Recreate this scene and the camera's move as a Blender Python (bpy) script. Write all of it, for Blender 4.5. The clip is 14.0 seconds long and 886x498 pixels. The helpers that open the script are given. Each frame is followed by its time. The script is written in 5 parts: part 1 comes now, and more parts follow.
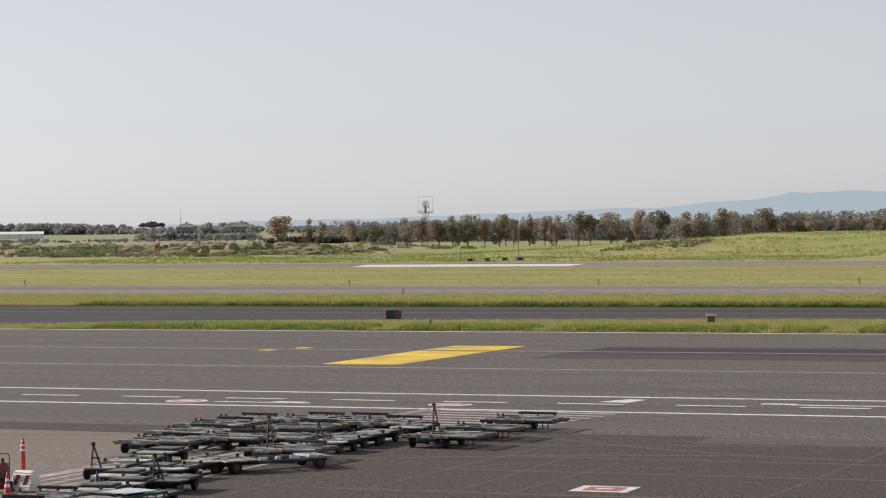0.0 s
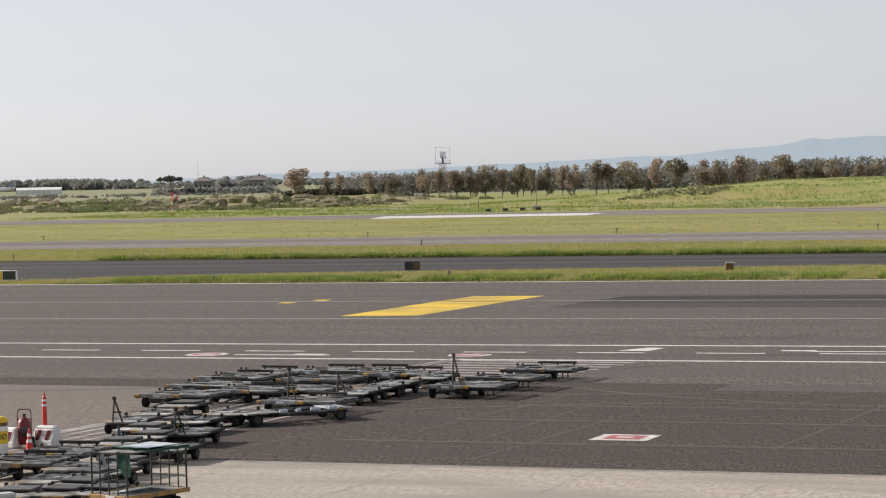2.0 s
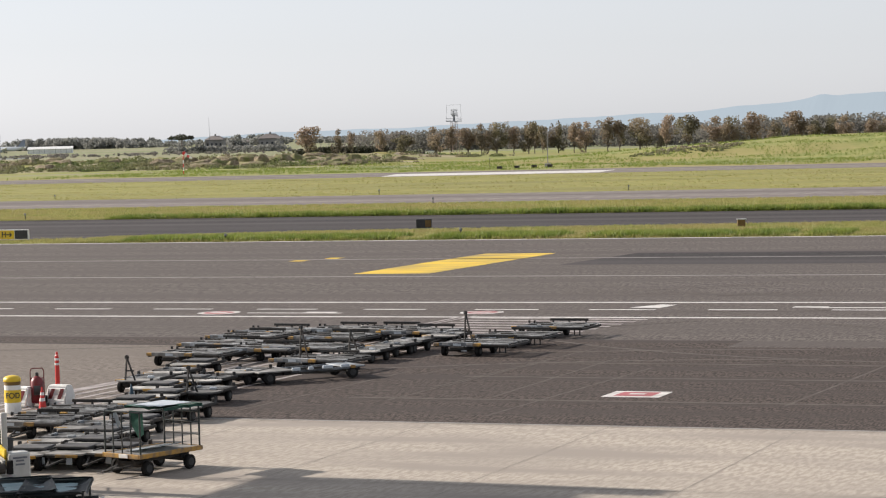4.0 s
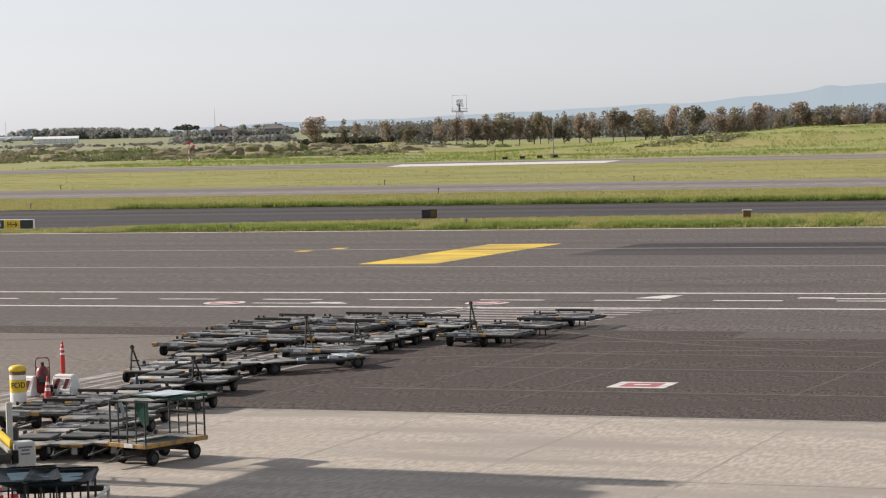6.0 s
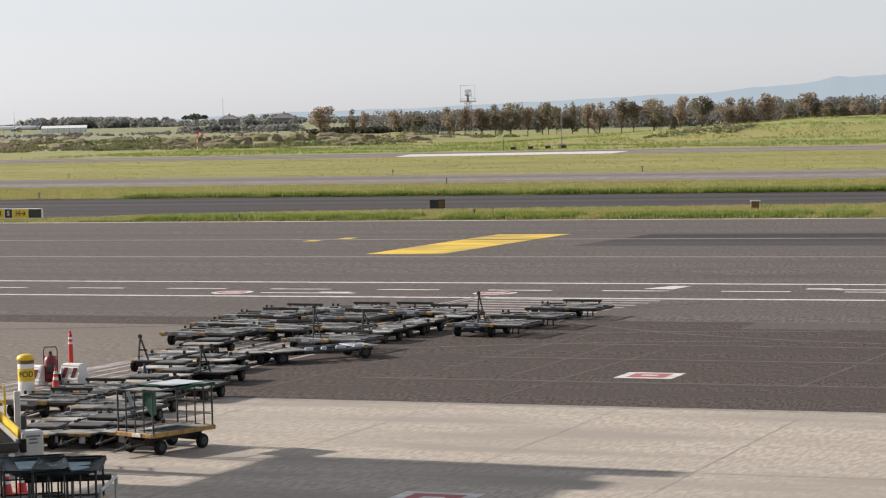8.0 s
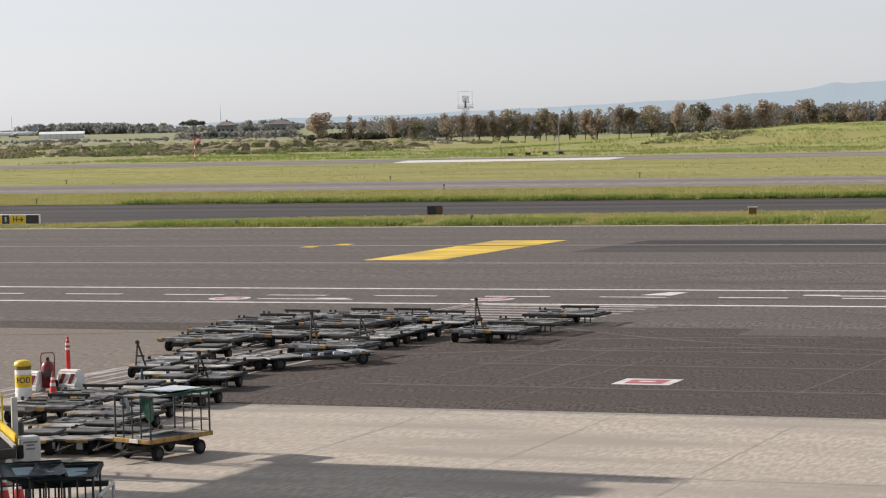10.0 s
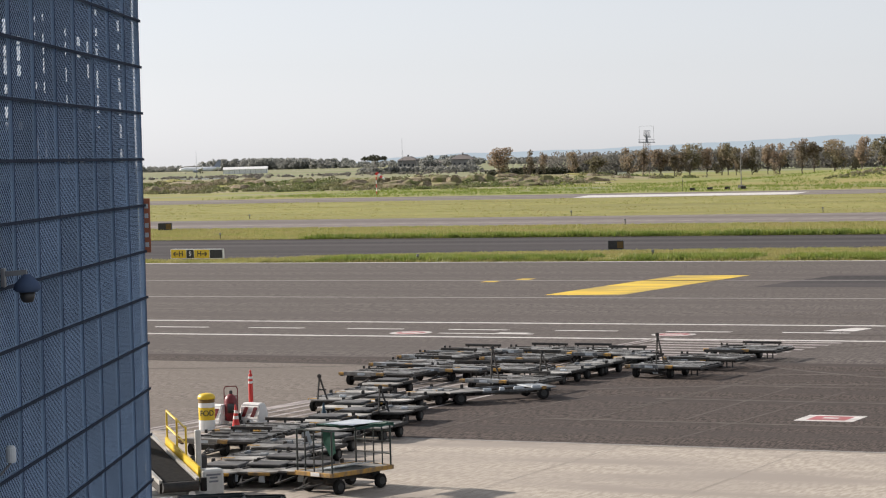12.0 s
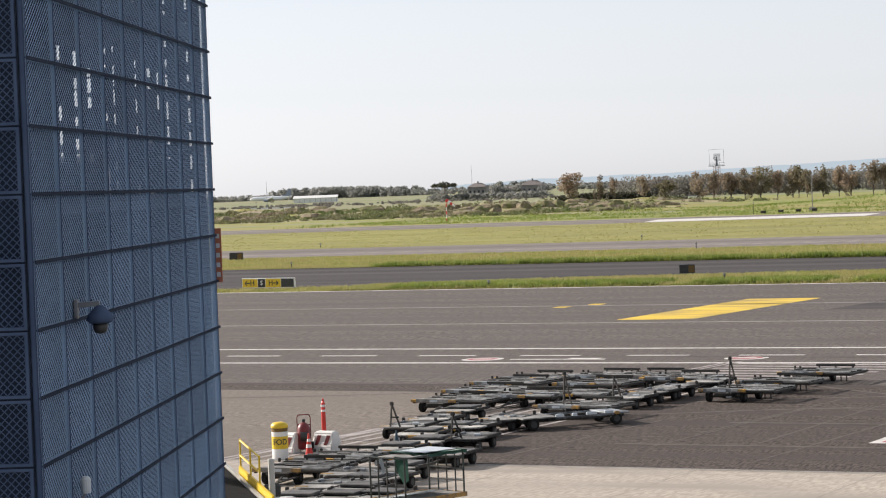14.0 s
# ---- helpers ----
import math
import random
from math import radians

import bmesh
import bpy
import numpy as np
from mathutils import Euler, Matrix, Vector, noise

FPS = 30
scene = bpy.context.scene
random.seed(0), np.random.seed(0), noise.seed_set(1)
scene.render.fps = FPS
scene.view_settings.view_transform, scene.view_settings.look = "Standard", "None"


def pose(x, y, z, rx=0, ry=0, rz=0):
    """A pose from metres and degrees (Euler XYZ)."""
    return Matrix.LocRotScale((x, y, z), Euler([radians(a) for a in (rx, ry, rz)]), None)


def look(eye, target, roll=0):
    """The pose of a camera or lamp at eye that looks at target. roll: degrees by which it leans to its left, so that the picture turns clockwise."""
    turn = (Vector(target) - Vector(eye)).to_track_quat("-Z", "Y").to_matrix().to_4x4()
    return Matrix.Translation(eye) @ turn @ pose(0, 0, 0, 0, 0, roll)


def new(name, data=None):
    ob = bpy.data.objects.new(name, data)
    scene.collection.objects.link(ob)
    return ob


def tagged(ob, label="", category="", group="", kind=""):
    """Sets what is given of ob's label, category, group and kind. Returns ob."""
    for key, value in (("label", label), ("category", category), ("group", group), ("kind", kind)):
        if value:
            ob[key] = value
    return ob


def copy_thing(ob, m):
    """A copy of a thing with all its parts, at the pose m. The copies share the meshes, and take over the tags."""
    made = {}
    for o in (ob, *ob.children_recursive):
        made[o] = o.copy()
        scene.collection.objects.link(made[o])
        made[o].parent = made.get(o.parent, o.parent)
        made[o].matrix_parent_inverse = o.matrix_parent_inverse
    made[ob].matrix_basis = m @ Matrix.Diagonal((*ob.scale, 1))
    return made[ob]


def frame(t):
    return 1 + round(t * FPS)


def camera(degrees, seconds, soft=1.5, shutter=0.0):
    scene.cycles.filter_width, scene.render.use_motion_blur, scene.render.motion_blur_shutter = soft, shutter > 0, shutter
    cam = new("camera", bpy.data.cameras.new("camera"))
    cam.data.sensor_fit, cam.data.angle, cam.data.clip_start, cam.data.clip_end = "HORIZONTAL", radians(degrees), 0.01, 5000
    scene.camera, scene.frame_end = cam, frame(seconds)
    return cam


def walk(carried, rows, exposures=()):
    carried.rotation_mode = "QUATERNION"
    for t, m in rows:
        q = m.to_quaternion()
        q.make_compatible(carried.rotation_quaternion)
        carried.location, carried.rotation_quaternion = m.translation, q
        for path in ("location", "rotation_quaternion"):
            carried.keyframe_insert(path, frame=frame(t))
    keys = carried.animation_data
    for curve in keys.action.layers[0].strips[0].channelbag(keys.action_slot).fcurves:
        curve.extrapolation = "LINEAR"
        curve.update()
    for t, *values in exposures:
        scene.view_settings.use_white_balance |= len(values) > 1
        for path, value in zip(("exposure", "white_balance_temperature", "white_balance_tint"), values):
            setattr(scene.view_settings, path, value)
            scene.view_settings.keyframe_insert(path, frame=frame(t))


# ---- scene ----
SKY, SUN = 0.078, 4.9
# camera: stands at a terminal window and pans slowly
cam = camera(20.2, 14.0, soft=1.15)
EYE = 9.4
ROWS = [
    (0.0, 21.005, -0.630, -0.634),
    (0.5, 21.368, -0.442, -1.536),
    (1.0, 20.846, -1.504, -1.141),
    (1.5, 21.599, -1.550, -1.564),
    (2.0, 21.442, -1.757, -1.336),
    (2.5, 21.440, -2.084, -1.396),
    (3.0, 21.581, -2.371, -1.374),
    (3.5, 21.575, -2.618, -1.422),
    (3.7, 21.711, -2.653, -1.556),
    (6.0, 21.863, -2.944, -1.473),
    (6.5, 21.973, -2.789, -1.626),
    (7.0, 22.162, -3.105, -1.576),
    (7.5, 22.000, -3.020, -1.485),
    (8.0, 22.053, -3.168, -1.346),
    (8.2, 21.955, -3.079, -1.336),
    (10.3, 22.013, -3.012, -1.303),
    (10.5, 22.577, -2.865, -1.447),
    (11.0, 24.608, -2.473, -1.377),
    (11.5, 26.730, -2.236, -1.264),
    (12.0, 26.138, -2.128, -1.419),
    (12.5, 26.766, -1.723, -1.876),
    (13.0, 26.879, -1.611, -1.872),
    (13.5, 27.198, -1.490, -1.894),
    (14.0, 27.747, -1.466, -2.182),
]
walk(cam, [(t, pose(0, 0, EYE, 0, 0, yaw) @ pose(0, 0, 0, 90 + pitch) @ pose(0, 0, 0, 0, 0, roll)) for t, yaw, pitch, roll in ROWS],
     exposures=[(0.0, 0.45), (2.5, 0.53), (3.0, 0.56), (3.5, 0.68), (6.0, 0.58), (8.2, 0.58), (10.3, 0.56), (11.5, 0.56), (12.0, 0.65), (13.0, 0.73), (14.0, 0.76)])

# ---- light: hazy low sun from the side, pale sky ----
SUN_AZ, SUN_EL = 177.0, 25.0
world = bpy.data.worlds.new("hazy_sky")
scene.world = world
world.use_nodes = True
wn, wl = world.node_tree.nodes, world.node_tree.links
wn.clear()
sky = wn.new("ShaderNodeTexSky")
sky.sky_type = "NISHITA"
sky.sun_disc = False
sky.sun_elevation = radians(SUN_EL)
sky.sun_rotation = radians(90 - SUN_AZ)
sky.air_density, sky.dust_density, sky.ozone_density = 1.0, 0.6, 1.0
hsv = wn.new("ShaderNodeHueSaturation")
hsv.inputs["Saturation"].default_value = 0.30
wl.new(sky.outputs[0], hsv.inputs["Color"])
bg = wn.new("ShaderNodeBackground")
bg.inputs["Strength"].default_value = SKY
tint = wn.new("ShaderNodeMixRGB")
tint.blend_type = "MULTIPLY"
tint.inputs[0].default_value = 1.0
tint.inputs[2].default_value = (0.975, 1.0, 1.10, 1)
veil = wn.new("ShaderNodeMixRGB")
veil.inputs[0].default_value = 0.38
veil.inputs[2].default_value = (6.7, 6.7, 6.5, 1)
wl.new(hsv.outputs[0], veil.inputs[1])
wl.new(veil.outputs[0], tint.inputs[1])
wl.new(tint.outputs[0], bg.inputs["Color"])
wout = wn.new("ShaderNodeOutputWorld")
wl.new(bg.outputs[0], wout.inputs["Surface"])
sun = new("sun", bpy.data.lights.new("sun", "SUN"))
sun.data.energy, sun.data.angle, sun.data.color = SUN, radians(0.8), (1.0, 0.91, 0.825)
sa, se = radians(SUN_AZ), radians(SUN_EL)
sun.matrix_basis = look((math.cos(sa) * math.cos(se) * 100, math.sin(sa) * math.cos(se) * 100, math.sin(se) * 100), (0, 0, 0))


# ---- materials ----
def material(name, a, b=None, scale=3.0, rough=0.7, metal=0.0, bump=0.0, fine=40.0, stretch=(1, 1, 1), c=None, cscale=0.3, per_object=0.0, translucent=0.0, contrast=(0.35, 0.65), cstretch=None):
    """Two-tone grain (a, b), a broad stain tone c, fine relief; sizes per metre."""
    m = bpy.data.materials.new(name)
    m.use_nodes = True
    n, l = m.node_tree.nodes, m.node_tree.links
    p = n["Principled BSDF"]
    p.inputs["Roughness"].default_value, p.inputs["Metallic"].default_value = rough, metal
    if rough >= 0.85:
        p.inputs["Specular IOR Level"].default_value = 0.12
    b = b or tuple(x * 0.8 for x in a)
    co = n.new("ShaderNodeTexCoord")
    mp = n.new("ShaderNodeMapping")
    mp.inputs["Scale"].default_value = stretch
    geo = n.new("ShaderNodeNewGeometry")
    l.new(geo.outputs["Position"], mp.inputs["Vector"])
    nz = n.new("ShaderNodeTexNoise")
    nz.inputs["Scale"].default_value, nz.inputs["Detail"].default_value = scale, 6
    l.new(mp.outputs[0], nz.inputs["Vector"])
    ramp = n.new("ShaderNodeValToRGB")
    ramp.color_ramp.elements[0].position, ramp.color_ramp.elements[1].position = contrast
    ramp.color_ramp.elements[0].color, ramp.color_ramp.elements[1].color = (*a, 1), (*b, 1)
    l.new(nz.outputs["Fac"], ramp.inputs[0])
    out = ramp.outputs[0]
    if c:
        n2 = n.new("ShaderNodeTexNoise")
        n2.inputs["Scale"].default_value, n2.inputs["Detail"].default_value = cscale, 4
        mp2 = n.new("ShaderNodeMapping")
        mp2.inputs["Scale"].default_value = cstretch or stretch
        l.new(geo.outputs["Position"], mp2.inputs["Vector"])
        l.new(mp2.outputs[0], n2.inputs["Vector"])
        r2 = n.new("ShaderNodeValToRGB")
        r2.color_ramp.elements[0].position, r2.color_ramp.elements[1].position = 0.42, 0.66
        l.new(n2.outputs["Fac"], r2.inputs[0])
        mx = n.new("ShaderNodeMixRGB")
        l.new(r2.outputs[0], mx.inputs[0])
        l.new(out, mx.inputs[1])
        mx.inputs[2].default_value = (*c, 1)
        out = mx.outputs[0]
    if per_object:
        info = n.new("ShaderNodeObjectInfo")
        hs = n.new("ShaderNodeHueSaturation")
        mr = n.new("ShaderNodeMapRange")
        mr.inputs["To Min"].default_value, mr.inputs["To Max"].default_value = 1 - per_object, 1 + per_object
        l.new(info.outputs["Random"], mr.inputs["Value"])
        l.new(mr.outputs[0], hs.inputs["Value"])
        l.new(out, hs.inputs["Color"])
        out = hs.outputs[0]
    l.new(out, p.inputs["Base Color"])
    if bump:
        nb = n.new("ShaderNodeTexNoise")
        nb.inputs["Scale"].default_value, nb.inputs["Detail"].default_value = fine, 3
        l.new(geo.outputs["Position"], nb.inputs["Vector"])
        bp = n.new("ShaderNodeBump")
        bp.inputs["Strength"].default_value, bp.inputs["Distance"].default_value = bump, 0.02
        l.new(nb.outputs["Fac"], bp.inputs["Height"])
        l.new(bp.outputs[0], p.inputs["Normal"])
    if translucent:
        tr = n.new("ShaderNodeBsdfTranslucent")
        l.new(out, tr.inputs["Color"])
        ms = n.new("ShaderNodeMixShader")
        ms.inputs[0].default_value = translucent
        l.new(p.outputs[0], ms.inputs[1])
        l.new(tr.outputs[0], ms.inputs[2])
        l.new(ms.outputs[0], n["Material Output"].inputs["Surface"])
    return m


M_CONCRETE = material("apron_concrete", (0.315, 0.277, 0.232), (0.42, 0.374, 0.318), 1.4, 0.85, bump=0.3, fine=4, stretch=(5, 1.4, 1), c=(0.29, 0.256, 0.222), cscale=0.5, cstretch=(0.2, 0.9, 1), contrast=(0.4, 0.6))
M_ASPHALT = material("apron_asphalt", (0.024, 0.019, 0.017), (0.115, 0.092, 0.079), 1.5, 0.9, bump=0.5, fine=4, stretch=(13, 1.4, 1), c=(0.062, 0.051, 0.046), cscale=0.6, cstretch=(0.014, 0.8, 1), contrast=(0.41, 0.59))
M_ASPHALT_OLD = material("apron_asphalt_worn", (0.11, 0.094, 0.081), (0.225, 0.195, 0.168), 1.4, 0.9, bump=0.5, fine=4, stretch=(12, 1.4, 1), c=(0.155, 0.134, 0.115), cscale=0.5, cstretch=(0.03, 0.6, 1), contrast=(0.41, 0.59))
M_ASPHALT_MID = material("apron_asphalt_grey", (0.064, 0.055, 0.05), (0.155, 0.135, 0.122), 1.0, 0.9, bump=0.4, fine=3, stretch=(11, 1.1, 1), c=(0.094, 0.081, 0.074), cscale=0.3, cstretch=(0.008, 0.8, 1), contrast=(0.41, 0.59))
M_ASPHALT_DARK = material("fresh_asphalt", (0.026, 0.0235, 0.024), (0.058, 0.052, 0.051), 1.2, 0.9, stretch=(5, 0.5, 1), c=(0.078, 0.07, 0.069), cscale=0.22, cstretch=(0.01, 0.8, 1))
M_TAXI = material("taxiway_grey", (0.175, 0.153, 0.14), (0.25, 0.223, 0.205), 0.6, 0.9, stretch=(1.5, 0.3, 1), c=(0.13, 0.113, 0.104), cscale=0.08, cstretch=(0.02, 1.2, 1))
M_WHITE_PAINT = material("white_road_paint", (0.62, 0.60, 0.57), (0.42, 0.40, 0.38), 2.0, 0.75, stretch=(0.6, 1, 1))
M_WORN_WHITE = material("worn_white_road_paint", (0.30, 0.28, 0.26), (0.17, 0.16, 0.15), 1.2, 0.8, stretch=(0.5, 3, 1))
M_HATCH = material("faded_pinkish_white_paint", (0.36, 0.32, 0.305), (0.20, 0.178, 0.168), 1.2, 0.8, stretch=(1.5, 0.8, 1))
M_YELLOW_PAINT = material("yellow_road_paint", (0.72, 0.49, 0.02), (0.62, 0.41, 0.02), 0.8, 0.7, stretch=(0.2, 1, 1), c=(0.20, 0.155, 0.06), cscale=0.45, cstretch=(0.25, 1.1, 1))
M_RED_PAINT = material("red_road_paint", (0.36, 0.09, 0.10), (0.28, 0.08, 0.08), 1.5, 0.75)
M_JOINT = material("dark_joint", (0.25, 0.226, 0.192), (0.35, 0.316, 0.272), 1.0, 0.9)
M_GRASS = material("mown_grass_ground", (0.195, 0.195, 0.055), (0.295, 0.27, 0.10), 1.0, 0.95, bump=0.6, fine=3, stretch=(1, 0.3, 1), c=(0.20, 0.19, 0.07), cscale=0.06, cstretch=(0.25, 1, 1))
M_FIELD = material("far_field_grass", (0.17, 0.205, 0.06), (0.275, 0.27, 0.10), 0.22, 0.95, stretch=(1, 0.5, 1), c=(0.28, 0.24, 0.10), cscale=0.025, cstretch=(0.4, 1, 1))
M_BLADE = material("grass_blade", (0.22, 0.25, 0.06), (0.37, 0.345, 0.125), 0.5, 0.7, c=(0.34, 0.29, 0.12), cscale=0.12, translucent=0.35)
M_BLADE_DARK = material("lush_grass_blade", (0.13, 0.19, 0.03), (0.25, 0.29, 0.06), 0.5, 0.7, translucent=0.35)
# grass tones greyed to hold the haze over the distance
M_FAR = material("hazed_open_fields", (0.21, 0.215, 0.125), (0.265, 0.245, 0.16), 0.02, 0.95, stretch=(0.3, 1, 1), c=(0.19, 0.215, 0.11), cscale=0.006)
M_STEEL = material("galvanised_steel", (0.26, 0.27, 0.27), (0.12, 0.125, 0.122), 5.0, 0.45, metal=0.5, bump=0.1, c=(0.09, 0.085, 0.08), cscale=1.6, per_object=0.35)
M_DECK = material("pale_deck_plate", (0.40, 0.385, 0.355), (0.22, 0.213, 0.197), 3.0, 0.7, metal=0.0, c=(0.12, 0.115, 0.105), cscale=1.0, per_object=0.4)
# near-black: dark paint plus the shade on dolly sides and undersides
M_DARK = material("dark_paint_with_shade", (0.016, 0.017, 0.017), (0.03, 0.029, 0.027), 5.0, 0.8, c=(0.045, 0.037, 0.03), cscale=2.0)
M_CART = material("dark_green_grey_paint", (0.018, 0.03, 0.026), (0.028, 0.038, 0.034), 5.0, 0.5, c=(0.05, 0.045, 0.04), cscale=2.0)
M_RUBBER = material("tyre_rubber", (0.012, 0.012, 0.012), (0.022, 0.021, 0.02), 8.0, 0.85)
M_RIM = material("wheel_rim", (0.03, 0.03, 0.029), (0.018, 0.018, 0.017), 10.0, 0.6)
M_AMBER = material("amber_paint", (0.46, 0.25, 0.03), (0.27, 0.16, 0.05), 5.0, 0.6, c=(0.13, 0.10, 0.07), cscale=2.5)
M_YELLOW = material("yellow_paint", (0.72, 0.50, 0.02), (0.62, 0.42, 0.02), 3.0, 0.45)
M_WHITE = material("white_plastic", (0.80, 0.80, 0.78), (0.72, 0.72, 0.69), 3.0, 0.5, c=(0.64, 0.63, 0.60), cscale=1.5)
M_RED = material("red_plastic", (0.60, 0.035, 0.025), (0.5, 0.03, 0.025), 3.0, 0.45)
M_DKRED = material("dark_red_paint", (0.19, 0.014, 0.018), (0.12, 0.011, 0.014), 4.0, 0.45)
M_BLACK = material("black_paint", (0.02, 0.02, 0.02), (0.03, 0.03, 0.03), 4.0, 0.5)
M_TARP = material("green_tarpaulin", (0.012, 0.075, 0.05), (0.02, 0.10, 0.07), 3.0, 0.5, bump=0.4, fine=8)
M_TARP_DARK = material("dark_tarpaulin", (0.01, 0.018, 0.019), (0.016, 0.03, 0.032), 3.0, 0.5, bump=0.5, fine=8)
M_TARP_PALE = material("faded_blue_green_tarpaulin", (0.16, 0.27, 0.29), (0.11, 0.2, 0.22), 3.0, 0.5, bump=0.4, fine=8)
M_TARP_BLUE = material("dark_blue_plastic", (0.015, 0.05, 0.08), (0.012, 0.04, 0.065), 3.0, 0.5)
M_SHEET = material("pale_plastic_sheet", (0.5, 0.54, 0.56), (0.42, 0.46, 0.5), 2.0, 0.35, bump=0.3, fine=6)
M_BODY = material("off_white_vehicle_paint", (0.52, 0.52, 0.49), (0.44, 0.44, 0.41), 2.0, 0.45, c=(0.36, 0.35, 0.32), cscale=1.0)
M_BROWN = material("brown_stripe_paint", (0.16, 0.09, 0.015), (0.12, 0.07, 0.015), 4.0, 0.6)
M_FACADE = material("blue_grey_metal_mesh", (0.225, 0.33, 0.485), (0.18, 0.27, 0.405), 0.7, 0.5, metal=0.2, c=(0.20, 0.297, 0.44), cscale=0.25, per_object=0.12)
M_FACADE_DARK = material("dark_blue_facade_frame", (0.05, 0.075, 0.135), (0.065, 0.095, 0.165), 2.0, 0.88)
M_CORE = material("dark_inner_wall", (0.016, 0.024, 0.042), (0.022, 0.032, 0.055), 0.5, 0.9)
M_CORTEN = material("rust_orange_panel", (0.38, 0.12, 0.06), (0.30, 0.10, 0.05), 3.0, 0.6)
M_FADED_RED = material("faded_red_lattice_paint", (0.30, 0.20, 0.18), (0.36, 0.30, 0.28), 0.4, 0.7)
M_GREY = material("grey_housing", (0.16, 0.175, 0.19), (0.13, 0.14, 0.16), 4.0, 0.45)
M_WALL = material("plain_block_wall", (0.35, 0.34, 0.32), (0.30, 0.29, 0.28), 0.5, 0.8)
M_BARK = material("bark", (0.17, 0.145, 0.125), (0.12, 0.10, 0.085), 2.0, 0.9)
M_LEAF_OLIVE = material("olive_foliage", (0.19, 0.175, 0.11), (0.24, 0.215, 0.14), 0.35, 0.8, c=(0.27, 0.21, 0.15), cscale=0.1, per_object=0.2, translucent=0.45)
M_LEAF_RUST = material("rust_brown_foliage", (0.275, 0.215, 0.16), (0.32, 0.245, 0.18), 0.35, 0.8, c=(0.25, 0.21, 0.145), cscale=0.1, per_object=0.2, translucent=0.45)
M_LEAF_DENSE = material("dense_evergreen_foliage", (0.055, 0.06, 0.035), (0.08, 0.085, 0.05), 0.35, 0.8, c=(0.07, 0.065, 0.045), cscale=0.1, translucent=0.2)
# pale grey-green has the haze over the far foliage mixed in
M_LEAF_FAR = material("hazed_woods_foliage", (0.235, 0.24, 0.225), (0.285, 0.287, 0.265), 0.08, 0.9, c=(0.21, 0.22, 0.20), cscale=0.02, translucent=0.65)
M_SHRUB = material("scrub_foliage", (0.105, 0.14, 0.045), (0.165, 0.18, 0.07), 0.1, 0.8, c=(0.24, 0.20, 0.14), cscale=0.03, translucent=0.35)
M_HEAP = material("dry_earth_heap", (0.29, 0.232, 0.17), (0.15, 0.125, 0.08), 1.2, 0.95, bump=0.8, fine=1.5, c=(0.13, 0.14, 0.055), cscale=0.25)
M_ROLLER = material("worn_grey_slat_paint", (0.34, 0.345, 0.34), (0.09, 0.092, 0.09), 3.0, 0.7, metal=0.1, c=(0.06, 0.058, 0.055), cscale=1.3, per_object=0.6)
M_PAD = material("worn_dark_padding", (0.022, 0.022, 0.023), (0.075, 0.075, 0.075), 3.0, 0.75, c=(0.08, 0.078, 0.074), cscale=1.6, per_object=0.5, bump=0.3, fine=10)
M_BEAM = material("scraped_blue_grey_paint", (0.11, 0.125, 0.14), (0.30, 0.32, 0.33), 2.5, 0.6, metal=0.1, c=(0.055, 0.057, 0.06), cscale=1.2, per_object=0.3)
M_EARTH = material("dry_earth_and_scrub", (0.39, 0.325, 0.245), (0.26, 0.235, 0.13), 0.12, 0.95, stretch=(0.5, 1, 1), c=(0.25, 0.24, 0.11), cscale=0.03)
M_ROOF = material("tile_roof", (0.21, 0.185, 0.17), (0.17, 0.15, 0.14), 1.0, 0.8)
M_HOUSE = material("pale_house_plaster", (0.25, 0.24, 0.228), (0.2, 0.194, 0.185), 0.5, 0.8)
M_WINDOW = material("dark_window", (0.03, 0.035, 0.04), (0.04, 0.045, 0.05), 1.0, 0.2)
M_PLANE = material("aircraft_paint", (0.72, 0.74, 0.76), (0.66, 0.68, 0.7), 0.2, 0.35)
M_PLANE_BLUE = material("aircraft_grey_blue", (0.20, 0.24, 0.30), (0.17, 0.2, 0.26), 0.2, 0.35)


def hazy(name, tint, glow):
    """A far-off surface: mostly the light of the air in front of it, put in as glow."""
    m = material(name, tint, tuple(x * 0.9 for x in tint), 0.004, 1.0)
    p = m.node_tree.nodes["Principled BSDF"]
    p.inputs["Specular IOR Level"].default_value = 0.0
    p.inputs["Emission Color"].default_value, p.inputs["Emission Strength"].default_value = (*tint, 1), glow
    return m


# pale blue emission stands for the haze before the hills
M_HILLS = hazy("hills_haze_glow", (0.03, 0.035, 0.04), 1.0)
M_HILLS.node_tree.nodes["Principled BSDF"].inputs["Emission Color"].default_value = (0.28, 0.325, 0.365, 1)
M_TYRE = material("rubber_streak", (0.085, 0.073, 0.066), (0.135, 0.117, 0.105), 3.0, 0.9)
M_SEAM = material("pale_asphalt_seam", (0.085, 0.073, 0.064), (0.125, 0.108, 0.095), 1.5, 0.9)


# ---- mesh helpers ----
def obj(name, bm, mat, parent=None, label="", smooth=False):
    me = bpy.data.meshes.new(name)
    bm.to_mesh(me)
    bm.free()
    for m in (mat if isinstance(mat, (list, tuple)) else [mat]):
        me.materials.append(m)
    if smooth:
        for f in me.polygons:
            f.use_smooth = True
    ob = new(name, me)
    ob.parent = parent
    if label:
        ob["label"] = label
    return ob


def part(name, bm, mat, parent, label="", smooth=False):
    return obj(name, bm, mat, parent, label, smooth)


